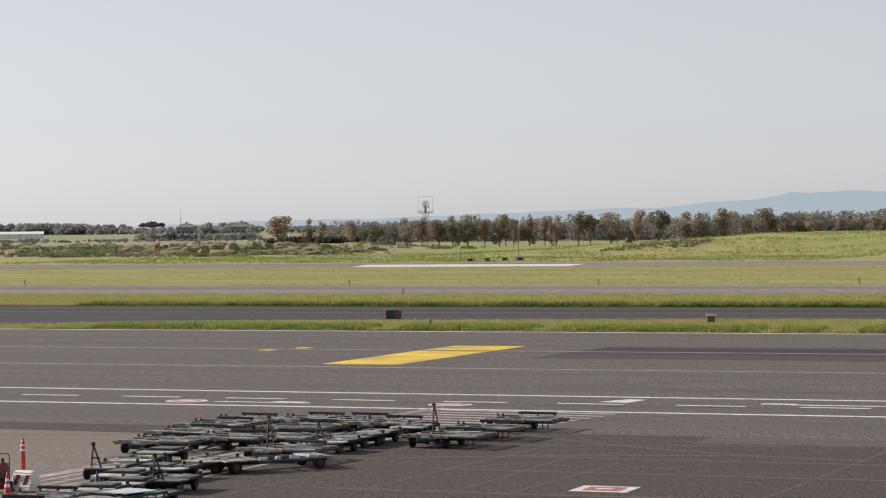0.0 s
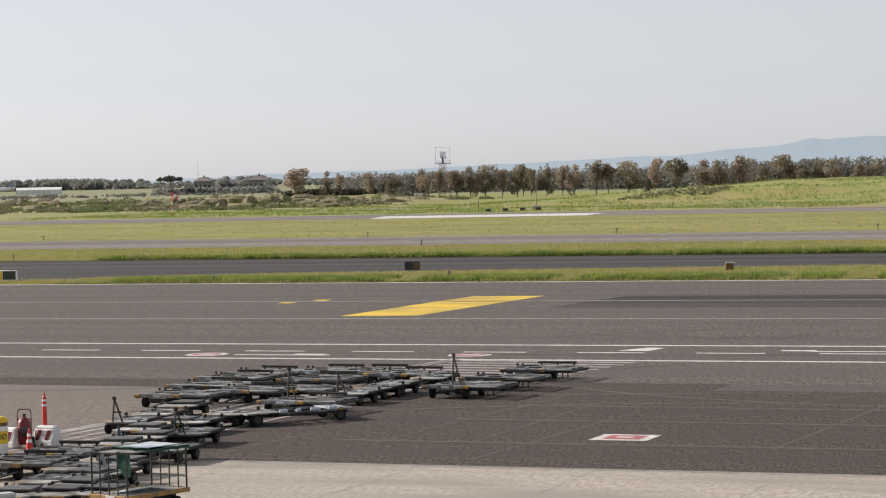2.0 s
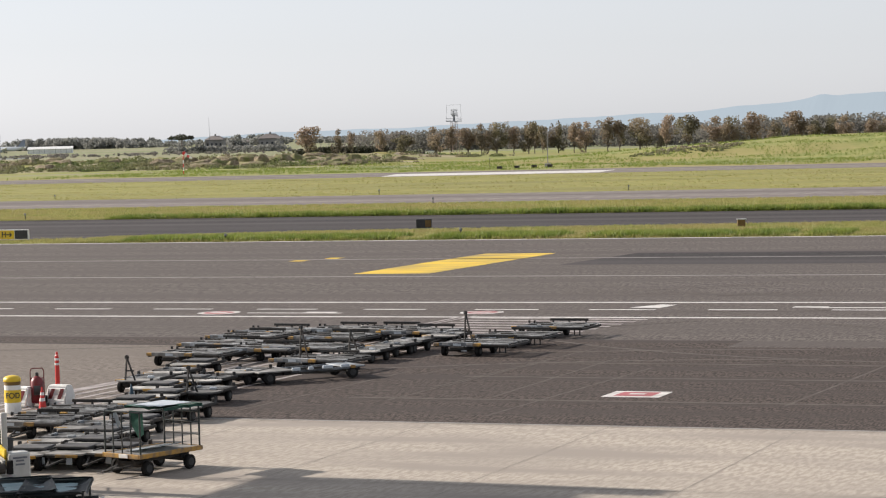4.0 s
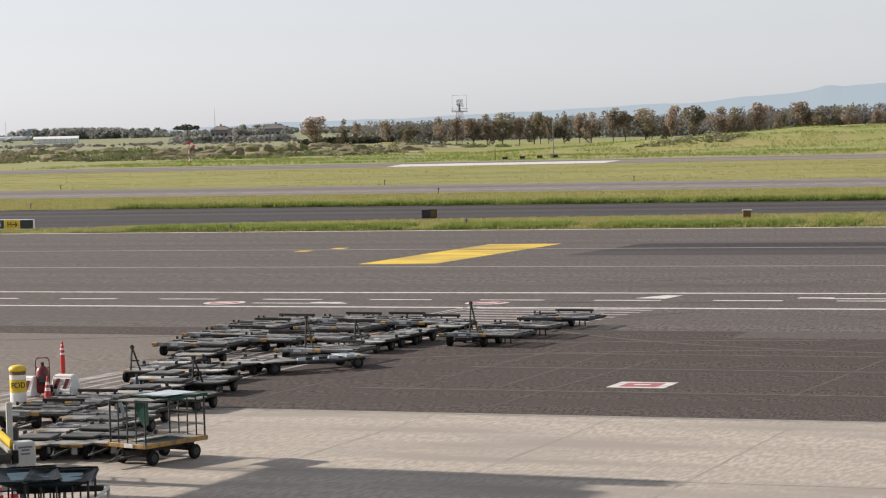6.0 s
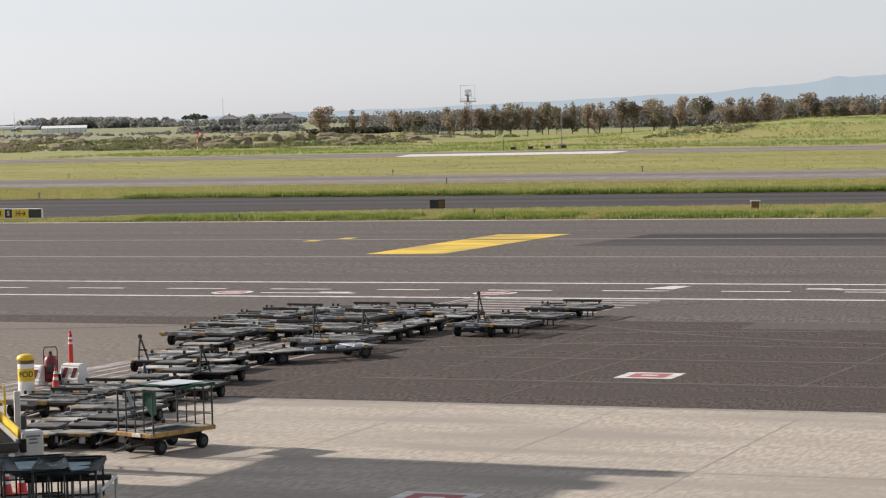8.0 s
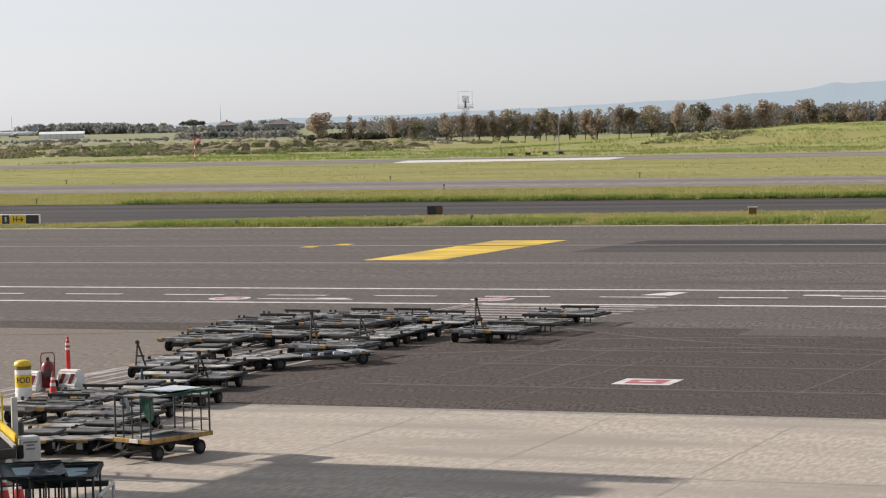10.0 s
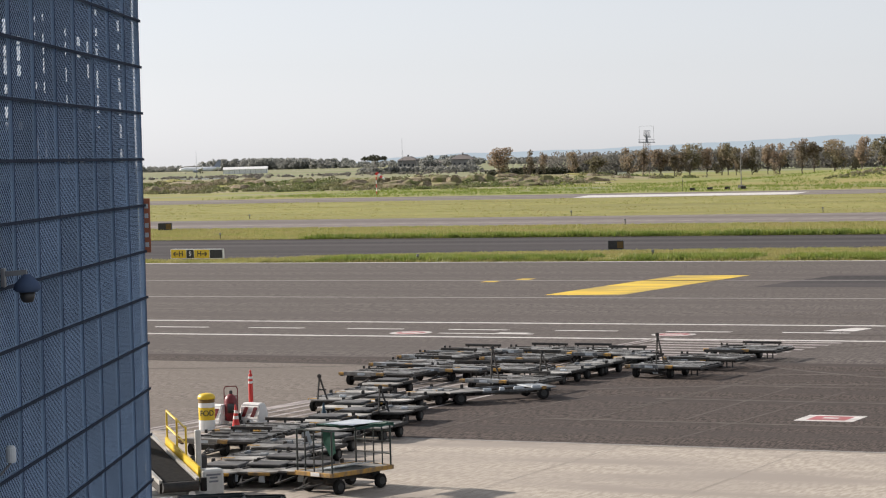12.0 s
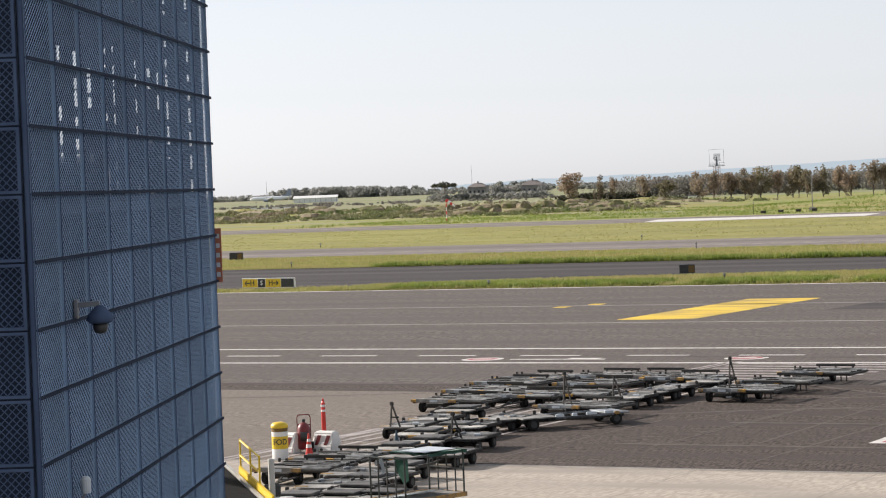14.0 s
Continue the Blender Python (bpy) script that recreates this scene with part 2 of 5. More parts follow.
def raw(name, verts, faces, mat, parent=None):
    me = bpy.data.meshes.new(name)
    me.from_pydata(verts, [], faces)
    me.materials.append(mat)
    ob = new(name, me)
    ob.parent = parent
    return ob


def same(name, ob, parent, m):
    """Another piece on the same mesh."""
    o = new(name, ob.data)
    o.parent = parent
    o.matrix_basis = m
    return o


def thing(name, label, category, group="", kind="", at=None):
    e = new(name)
    e.empty_display_size = 0.3
    if at is not None:
        e.matrix_basis = at
    return tagged(e, label, category, group, kind)


def box(bm, c, s, turn=0.0, bevel=0.0, tilt=0.0):
    m = pose(*c, tilt, 0, turn) @ Matrix.Diagonal((*s, 1))
    r = bmesh.ops.create_cube(bm, size=1.0, matrix=m)
    if bevel:
        es = list({e for v in r["verts"] for e in v.link_edges})
        bmesh.ops.bevel(bm, geom=es, offset=bevel, segments=1, affect="EDGES")
    return bm


def rod(bm, a, b, r, n=8, r2=None):
    a, b = Vector(a), Vector(b)
    d = b - a
    m = Matrix.Translation((a + b) / 2) @ d.to_track_quat("Z", "Y").to_matrix().to_4x4()
    bmesh.ops.create_cone(bm, cap_ends=True, segments=n, radius1=r, radius2=r if r2 is None else r2, depth=d.length, matrix=m)
    return bm


def bar(bm, a, b, w, h):
    """A square bar from a to b."""
    a, b = Vector(a), Vector(b)
    d = b - a
    m = Matrix.Translation((a + b) / 2) @ d.to_track_quat("Y", "Z").to_matrix().to_4x4() @ Matrix.Diagonal((w, d.length, h, 1))
    bmesh.ops.create_cube(bm, size=1.0, matrix=m)
    return bm


def B():
    return bmesh.new()


def lathe(bm, prof, n=20, c=(0, 0, 0)):
    """Turns a profile of (radius, height) round z."""
    rings = [[bm.verts.new((c[0] + r * math.cos(2 * math.pi * i / n), c[1] + r * math.sin(2 * math.pi * i / n), c[2] + z)) for i in range(n)] for r, z in prof]
    for p, q in zip(rings, rings[1:]):
        for i in range(n):
            bm.faces.new((p[i], p[(i + 1) % n], q[(i + 1) % n], q[i]))
    bm.faces.new(rings[0][::-1])
    bm.faces.new(rings[-1])
    return bm


def lettering(text, size, mat, parent, name="lettering", depth=0.004):
    """Built-in font as a flat mesh, centred, in the local xz plane facing -y."""
    cu = bpy.data.curves.new(name, "FONT")
    cu.body, cu.size, cu.align_x, cu.align_y, cu.extrude = text, size, "CENTER", "CENTER", depth
    cu.offset = size * 0.018
    tmp = new(name, cu)
    me = bpy.data.meshes.new_from_object(tmp.evaluated_get(bpy.context.evaluated_depsgraph_get()))
    bpy.data.objects.remove(tmp)
    me.materials.append(mat)
    me.transform(Matrix.Rotation(radians(90), 4, "X"))
    ob = new(name, me)
    ob.parent = parent
    return ob


def sheet(name, x0, x1, y0, y1, z, mat, label, category, thick=0.0):
    bm = B()
    v = [bm.verts.new(p) for p in ((x0, y0, z), (x1, y0, z), (x1, y1, z), (x0, y1, z))]
    bm.faces.new(v)
    return tagged(obj(name, bm, mat), label, category, kind="structure")


def flat(name, pts, mat, parent, z=0.006, label=""):
    bm = B()
    f = bm.faces.new([bm.verts.new((x, y, z)) for x, y in pts])
    if f.normal.z < 0:
        f.normal_flip()
    bm.normal_update()
    return part(name, bm, mat, parent, label)


def rect(x0, x1, y0, y1):
    return [(x0, y0), (x1, y0), (x1, y1), (x0, y1)]


# ---- ground ----
def terrain(x, y):
    """Height of the rough land beyond the runway."""
    def ramp(a, b, v):
        k = min(1, max(0, (v - a) / (b - a)))
        return k * k * (3 - 2 * k)
    h = 0.5 * noise.noise((x / 35, y / 20, 12)) * ramp(540, 580, y) * (1 - ramp(800, 860, y)) + 5.3 * ramp(-265, -140, x) * ramp(600, 668, y) * (1 - ramp(700, 770, y))
    h += 0.7 * ramp(-265, -180, x) * noise.noise((x / 22, y / 14, 3)) * ramp(600, 640, y) * (1 - ramp(720, 770, y))
    belt = ramp(620, 680, y) * (1 - ramp(760, 830, y)) * (1 - ramp(-340, -270, x))
    h += belt * (1.3 + 2.2 * max(0, noise.noise((x / 17, y / 11, 7))) + 1.4 * abs(noise.noise((x / 6, y / 5, 9))))
    return h


sheet("ground", -5200, 5200, -400, 5200, -0.06, M_FAR, "flat green airfield grassland reaching the horizon", "ground")
sheet("apron_concrete", -120, 120, -60, 73.9, 0.0, M_CONCRETE, "sunlit pale concrete apron slabs with dark joints", "apron")
Y = dict(edge=198.6, dark0=221.0, dark1=257.5, grey0=299.5, grey1=342.5, run0=480.0, run1=529.0)
apron = sheet("apron_asphalt", -400, 200, 73.94, Y["edge"], 0.0, M_ASPHALT_MID, "weathered grey-brown asphalt apron with tyre marks", "apron")
sheet("taxiway_dark", -700, 400, 190.0, Y["dark1"], -0.02, M_ASPHALT_DARK, "dark fresh asphalt taxiway between grass strips", "taxiway")
sheet("taxiway_grey", -900, 500, Y["grey0"], Y["grey1"], 0.0, M_TAXI, "pale grey worn asphalt taxiway", "taxiway")
sheet("grass_strip_middle", -900, 500, Y["dark1"], Y["grey0"], 0.02, M_GRASS, "mown yellow-green grass strip between taxiways", "grass")
sheet("grass_strip_wide", -1300, 600, Y["grey1"], Y["run0"], 0.02, M_GRASS, "wide mown yellow-green grass strip beside the runway", "grass")
sheet("runway", -1600, 700, Y["run0"], Y["run1"], 0.0, M_TAXI, "long grey asphalt runway across the airfield", "runway")

# strip beside the apron, widening as the dark taxiway bends away
bm = B()
edge_pts = [(-160, 199.2), (-135, 201.5), (-124.6, 204.8), (-110.9, 210.5), (-98, 215.5), (-76, 219.3), (-50, 222.5), (60, 223.5)]
bm.faces.new([bm.verts.new((x, y, 0.02)) for x, y in [(60, Y["edge"]), *reversed(edge_pts)] + [(-160, Y["edge"])]])
bmesh.ops.recalc_face_normals(bm, faces=bm.faces[:])
strip = tagged(obj("grass_strip_near", bm, M_GRASS), "lush green grass strip along the apron edge", "grass", kind="structure")
if strip.data.polygons[0].normal.z < 0:
    strip.data.flip_normals()

nx, ny = 300, 130
xs = [-1500 + 1900 * i / (nx - 1) for i in range(nx)]
ys = [Y["run1"] + (1000 - Y["run1"]) * j / (ny - 1) for j in range(ny)]
rough_land = raw("grass_land", [(x, y, terrain(x, y) if 0 < i < nx - 1 else -0.05) for j, y in enumerate(ys) for i, x in enumerate(xs)],
                 [(j * nx + i, j * nx + i + 1, (j + 1) * nx + i + 1, (j + 1) * nx + i) for j in range(ny - 1) for i in range(nx - 1)], M_FIELD)
rough_land.data.materials.append(M_EARTH)
for f in rough_land.data.polygons:
    c = f.center
    if 632 < c.y < 800 and c.x < -290 + 20 * noise.noise((c.x / 20, c.y / 9, 1)) and noise.noise((c.x / 40, c.y / 12, 6)) > -0.25:
        f.material_index = 1
tagged(rough_land, "green grassland rising to a low bank", "grass", kind="structure")

# ---- markings ----
paint = thing("apron_markings", "white, yellow and red painted apron markings", "marking", kind="structure")
for y, w, m in ((116.2, 0.6, M_WHITE_PAINT), (126.2, 0.6, M_WHITE_PAINT), (148.8, 0.5, M_WORN_WHITE), (169.2, 0.5, M_WORN_WHITE), (198.2, 0.75, M_WHITE_PAINT)):
    for k in range(24):
        flat("line", rect(-180 + 10 * k, -170.02 + 10 * k, y - w / 2, y + w / 2), m, paint, 0.012)
for k in range(-18, 22):
    x = -71.8 + 6.3 * k
    flat("dash", rect(x, x + 3.55, 120.95, 121.4), M_WHITE_PAINT, paint, 0.012)
flat("edge_line", rect(-120, 120, 73.94, 74.12), M_WORN_WHITE, paint)
patch = flat("yellow_patch", [(-67.0, 151.7), (-61.5, 151.7), (-61.5, 154.5), (-61.0, 176.0), (-66.7, 176.0), (-66.9, 164.0)], M_YELLOW_PAINT, paint, 0.012, "large yellow painted panel")


def square_sign(x0, y0, s, name="painted_sign"):
    p = flat(name, rect(x0, x0 + s, y0, y0 + s * 0.9), M_WHITE_PAINT, paint, 0.0075, "white-bordered red square painted on the ground")
    i = s * 0.17
    q = flat("red_field", rect(x0 + i, x0 + s - i, y0 + i * 0.9, y0 + s * 0.9 - i * 0.9), M_RED_PAINT, p, 0.012)
    flat("white_bar", rect(x0 + s * 0.36, x0 + s * 0.64, y0 + s * 0.38, y0 + s * 0.54), M_WHITE_PAINT, p, 0.017)


square_sign(-26.95, 82.0, 2.1)
square_sign(-24.0, 54.6, 2.1)


def disc_sign(x, y, r):
    p = flat("painted_disc", [(x + r * math.cos(a * math.pi / 12), y + r * math.sin(a * math.pi / 12)) for a in range(24)], M_WHITE_PAINT, paint, 0.007, "round white and red mark")
    flat("red_disc", [(x + r * 0.72 * math.cos(a * math.pi / 12), y + r * 0.72 * math.sin(a * math.pi / 12)) for a in range(24)], M_RED_PAINT, p, 0.012)
    flat("white_bar", rect(x - r * 0.45, x + r * 0.45, y - r * 0.25, y + r * 0.25), M_WHITE_PAINT, p, 0.017)


disc_sign(-60.3, 118.7, 1.15)
disc_sign(-45.5, 119.3, 1.15)
flat("mark", rect(-58.6, -53.1, 118.45, 118.85), M_WHITE_PAINT, paint)
flat("mark", rect(-55.4, -53.6, 118.9, 119.5), M_WHITE_PAINT, paint)
flat("mark", [(-38.6, 122.6), (-36.9, 122.4), (-36.6, 124.6), (-37.6, 124.8)], M_WHITE_PAINT, paint)
flat("mark", rect(-30.1, -28.3, 122.8, 123.5), M_WHITE_PAINT, paint)
flat("mark", rect(-28.5, -20.0, 122.5, 122.95), M_WHITE_PAINT, paint)
for x in (-79.0, -77.6):
    flat("yellow_mark", rect(x, x + 1.1, 167.0 + (x + 79) * 2.4, 168.4 + (x + 79) * 2.4), M_YELLOW_PAINT, paint)
# hatched parking stand under the dollies
for k in range(8):
    x = -48.0 + 0.85 * k
    flat("hatch", [(x, 73.0), (x + 0.25, 73.0), (x + 1.45, 103.0), (x + 1.2, 103.0)], M_HATCH, paint, 0.012)
for x in (-48.5, -48.05):
    flat("hatch_edge", [(x, 72.0), (x + 0.22, 72.0), (x + 3.2, 117.0), (x + 2.95, 117.0)], M_HATCH, paint, 0.014)
for k in range(9):
    y = 104.2 + 1.35 * k
    flat("hatch", [(-45.4 + 0.1 * k, y + 0.4), (-36.9 + 0.2 * k, y - 0.3), (-36.9 + 0.2 * k, y + 0.25), (-45.4 + 0.1 * k, y + 0.95)], M_HATCH, paint, 0.012)
# flat bright white patch across part of the runway
runway_patch = flat("runway_white_patch", [(-206.7, 484.0), (-158.4, 484.0), (-162.6, 509.0), (-213.6, 509.0)], M_WHITE_PAINT, None, 0.02)
tagged(runway_patch, "bright white four-sided patch on the runway", "marking", kind="structure")

# asphalt repairs of another age
wear = thing("asphalt_patches", "dark resurfaced and pale worn strips in the apron asphalt", "asphalt", kind="structure")
flat("worn_strip", rect(-200, 120, 73.95, 104.0), M_ASPHALT, wear, 0.002)
flat("pale_patch", [(-90, 74.2), (-42.6, 74.2), (-42.2, 80.0), (-42.6, 99.5), (-90, 101.5)], M_ASPHALT_OLD, wear, 0.004)
flat("pale_strip", [(-27.6, 101.0), (30, 101.0), (30, 104.5), (-27.6, 104.8)], M_ASPHALT_MID, wear, 0.004)
flat("dark_strip", [(-55.6, 161.0), (40, 160.0), (40, 176.9), (-54.5, 175.7)], M_ASPHALT_DARK, wear, 0.004)
# curved tyre streaks and pale seams
streaks = thing("tyre_streaks", "dark curved rubber streaks and pale seams on the asphalt", "tyre marks", kind="structure")


def streak(cx, cy, r, a0, a1, w, m, z, squash=1.0):
    n = 14
    out = []
    for rr in (r, r + w):
        out.append([(cx + rr * math.cos(radians(a0 + (a1 - a0) * i / n)), cy + rr * squash * math.sin(radians(a0 + (a1 - a0) * i / n))) for i in range(n + 1)])
    flat("streak", out[0] + out[1][::-1], m, streaks, z)


for k, (cx, cy, r, a0, a1, w) in enumerate(((-38, 142, 9, 190, 330, 0.4), (-38.5, 142, 10.6, 195, 320, 0.4), (-30, 150, 18, 200, 280, 0.4), (-20, 60, 36, 95, 140, 0.3), (-22, 62, 38, 92, 135, 0.3),
                             (-5, 140, 34, 185, 250, 0.35), (-60, 160, 30, 300, 350, 0.35), (-40, 180, 60, 240, 285, 0.35), (-75, 150, 55, 270, 320, 0.3), (-15, 125, 30, 200, 262, 0.3))):
    streak(cx, cy, r, a0, a1, w, M_TYRE, 0.0092 + 0.00013 * k)
for x0, x1, y0, y1 in ((-34.2, -33.0, 84, 101), (-29.0, -28.2, 76, 92), (-20, -19.0, 80, 104), (-38.2, -37.4, 76, 90), (-34.2, -33.3, 79.9, 94.3), (-30.8, -30.8, 81.5, 95.8), (-26.2, -21.0, 89.9, 99.7), (-36.5, -35.8, 88.7, 92.8)):
    flat("seam", [(x0, y0), (x0 + 0.12, y0), (x1 + 0.12, y1), (x1, y1)], M_SEAM, streaks, 0.009)
for y in (80.5, 88.0, 93.5):
    flat("seam", rect(-36 + (y - 80) * 0.2, 10, y, y + 0.35), M_SEAM, streaks, 0.0105)
# joints of the concrete slabs
slabs = thing("slab_joints", "dark sealed joints between concrete slabs", "joint", kind="structure")
for x in range(-60, 12, 6):
    flat("joint", [(x, 40), (x + 0.05, 40), (x + 0.05, 73.9), (x, 73.9)], M_JOINT, slabs, 0.004)
for y in (49.0, 61.0):
    flat("joint", rect(-60, 20, y, y + 0.05), M_JOINT, slabs, 0.005)
flat("joint", rect(-120, 120, 73.7, 73.9), M_JOINT, slabs, 0.008)

# ---- terminal tower clad in metal mesh, and the unseen shadow block behind it ----
NEAR, FAR_DIR, RIGHT_N = Vector((-22.27, 29.41, 0)), Vector((-0.4139, 0.9103, 0)), Vector((0.9103, 0.4139, 0))
COLS, CW, RH, TOP = 9, 1.974, 1.0, 21.5
wall_turn = math.degrees(math.atan2(FAR_DIR.y, FAR_DIR.x))
tower = thing("terminal_tower", "terminal tower clad in blue-grey expanded metal mesh panels", "building", kind="structure", at=Matrix.Translation(NEAR) @ pose(0, 0, 0, 0, 0, wall_turn))
# local x runs along the side facade, local -y points out of it
LEN = COLS * CW + 0.25
# added core, walls and slabs, near-black to keep the inside dark
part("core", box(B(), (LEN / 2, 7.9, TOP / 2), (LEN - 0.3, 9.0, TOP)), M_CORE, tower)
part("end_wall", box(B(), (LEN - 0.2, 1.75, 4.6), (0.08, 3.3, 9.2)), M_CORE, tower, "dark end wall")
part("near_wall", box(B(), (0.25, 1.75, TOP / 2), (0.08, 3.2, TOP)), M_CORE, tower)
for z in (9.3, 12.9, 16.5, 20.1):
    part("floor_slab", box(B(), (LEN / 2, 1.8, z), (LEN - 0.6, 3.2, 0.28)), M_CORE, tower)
slot_rng = np.random.default_rng(14)
# far end above eye level: uneven boards, added to break the daylight into glints
y = 0.12
while y < 3.3:
    w = slot_rng.uniform(0.12, 0.30)
    gap = slot_rng.uniform(0.03, 0.09)
    part("slit_board", box(B(), (LEN - 0.2, y + w / 2, (9.2 + TOP) / 2), (0.05, w, TOP - 9.2)), M_CORE, tower)
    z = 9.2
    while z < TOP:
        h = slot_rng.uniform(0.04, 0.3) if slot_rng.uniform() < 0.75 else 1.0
        part("glint_filler", box(B(), (LEN - 0.2, y + w + gap / 2, z + h / 2), (0.04, gap, h)), M_CORE, tower)
        z += h + slot_rng.uniform(0.04, 0.4)
    y += w + gap
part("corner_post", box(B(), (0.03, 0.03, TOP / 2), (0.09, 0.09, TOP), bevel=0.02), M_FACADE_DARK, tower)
part("corner_post", box(B(), (LEN - 0.05, 0.05, TOP / 2), (0.1, 0.1, TOP), bevel=0.02), M_FACADE, tower)


def mesh_panel(w, h, slats, diamond):
    """Framed panel of slit mesh, lower left corner at the origin, facing -y."""
    bm = B()
    f = 0.045 if diamond else 0.012
    for c, s in (((w / 2, 0, f / 2), (w, 0.06, f)), ((w / 2, 0, h - f / 2), (w, 0.06, f)), ((f / 2, 0, h / 2), (f, 0.06, h - 2 * f)), ((w - f / 2, 0, h / 2), (f, 0.06, h - 2 * f))):
        box(bm, c, s)
    if diamond:
        nx_, nz_ = 13, 15
        dx, dz, t = (w - 2 * f) / nx_ / 2, (h - 2 * f) / nz_, 0.012
        for r in range(nz_):
            z0 = f + r * dz
            for k in range(2 * nx_):
                a, b = (z0, z0 + dz) if (k + r) % 2 else (z0 + dz, z0)
                x0 = f + k * dx
                bm.faces.new([bm.verts.new(p) for p in ((x0, -0.01, a - t), (x0 + dx, -0.01, b - t), (x0 + dx, -0.01, b + t), (x0, -0.01, a + t))])
    else:
        # expanded metal: zigzag strands
        nx_, nz_, t = 13, slats, 0.0082
        dx, dz = (w - 2 * f) / nx_ / 2, (h - 2 * f) / slats
        for r in range(nz_):
            z0 = f + r * dz
            for k in range(2 * nx_):
                a, b = (z0, z0 + dz) if (k + r) % 2 else (z0 + dz, z0)
                x0 = f + k * dx
                bm.faces.new([bm.verts.new(p) for p in ((x0, -0.01, a - t), (x0 + dx, -0.01, b - t), (x0 + dx, 0.0, b + t), (x0, 0.0, a + t))])
    return bm


GAP = 0.03
panel = part("panel", mesh_panel(CW - GAP, RH - GAP, 22, False), M_FACADE, tower)
panel.matrix_basis = pose(GAP / 2, 0, 0.5 + GAP / 2)
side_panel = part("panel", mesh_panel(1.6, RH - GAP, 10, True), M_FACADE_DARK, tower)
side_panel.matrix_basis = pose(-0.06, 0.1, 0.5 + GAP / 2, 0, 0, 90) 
for r in range(0, 21):
    for c in range(COLS):
        if r or c:
            same("panel", panel, tower, pose(c * CW + GAP / 2, 0, 0.5 + r * RH + GAP / 2))
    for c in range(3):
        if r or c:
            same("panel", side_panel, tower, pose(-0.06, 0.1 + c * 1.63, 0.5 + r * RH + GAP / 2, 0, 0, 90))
for c in range(COLS + 1):
    part("mullion", box(B(), (c * CW, -0.037, TOP / 2), (0.03, 0.012, TOP)), M_FACADE_DARK, tower)
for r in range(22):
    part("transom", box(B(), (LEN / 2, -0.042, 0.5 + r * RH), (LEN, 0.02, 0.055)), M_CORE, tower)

# unseen block, added and shaped to cast the stepped shadow on the concrete
caster = thing("boarding_bridge", "unseen elevated block beyond the mesh tower, added to cast the apron shadow", "bridge", kind="structure")
part("wall", box(B(), (-44.2, 52.5, 8.85), (4.0, 20.0, 2.7), bevel=0.05), M_WALL, caster)
part("roof", box(B(), (-44.2, 52.5, 10.24), (4.05, 20.05, 0.12), bevel=0.03), M_GREY, caster)
part("shadow_skirt", box(B(), (-44.6, 49.6, 6.95), (3.0, 14.0, 1.1), bevel=0.05), M_GREY, caster)
part("shadow_step", box(B(), (-43.2, 61.95, 10.78), (2.0, 1.1, 0.96), bevel=0.05), M_GREY, caster)
part("shadow_step", box(B(), (-43.0, 59.6, 10.48), (1.6, 1.5, 0.36), bevel=0.05), M_GREY, caster)
part("shadow_step", box(B(), (-43.4, 55.2, 10.5), (1.8, 2.4, 0.4), bevel=0.05), M_GREY, caster)
for y in (46.0, 58.5):
    part("column", box(B(), (-44.2, y, 3.75), (0.5, 0.5, 7.5), bevel=0.05), M_GREY, caster)

# ---- dollies and carts ----
def wheel(parent, x, y, r=0.22, w=0.16):
    bm = B()
    rod(bm, (-w / 2, 0, 0), (w / 2, 0, 0), r, 14)
    bmesh.ops.bevel(bm, geom=[e for e in bm.edges if abs(e.verts[0].co.x - e.verts[1].co.x) < 1e-4], offset=0.03, segments=1, affect="EDGES")
    t = part("wheel", bm, M_RUBBER, parent)
    t.matrix_basis = pose(x, y, r)
    part("rim", rod(B(), (-w / 2 - 0.006, 0, 0), (w / 2 + 0.006, 0, 0), r * 0.55, 10), M_RIM, t)
    return t


def tow_bar(parent, y, raised, z=0.32, length=1.5):
    """A-frame bar hinged at the front (y is the front edge, towards -y)."""
    bm = B()
    if raised:
        tip = (-0.26, y + 0.12, z + length * 1.02)
        for sx in (-0.3, 0.16):
            bar(bm, (sx, y, z), tip, 0.048, 0.048)
        bar(bm, (-0.29, y + 0.05, z + length * 0.5), (0.05, y + 0.05, z + length * 0.5), 0.05, 0.05)
    else:
        tip = (0, y - length * 0.75, 0.22)
        for sx in (-0.28, 0.28):
            bar(bm, (sx, y, z), tip, 0.048, 0.048)
        bar(bm, (-0.15, y - length * 0.37, 0.27), (0.15, y - length * 0.37, 0.27), 0.05, 0.05)
    tb = part("tow_bar", bm, M_DARK, parent, "dark steel tow bar")
    e = part("tow_eye", lathe(B(), [(0.04, -0.03), (0.085, -0.02), (0.085, 0.02), (0.04, 0.03)], 10), M_DARK, tb)
    e.matrix_basis = Matrix.Translation(tip) @ (pose(0, 0, 0, 90) if raised else Matrix())
    return tb


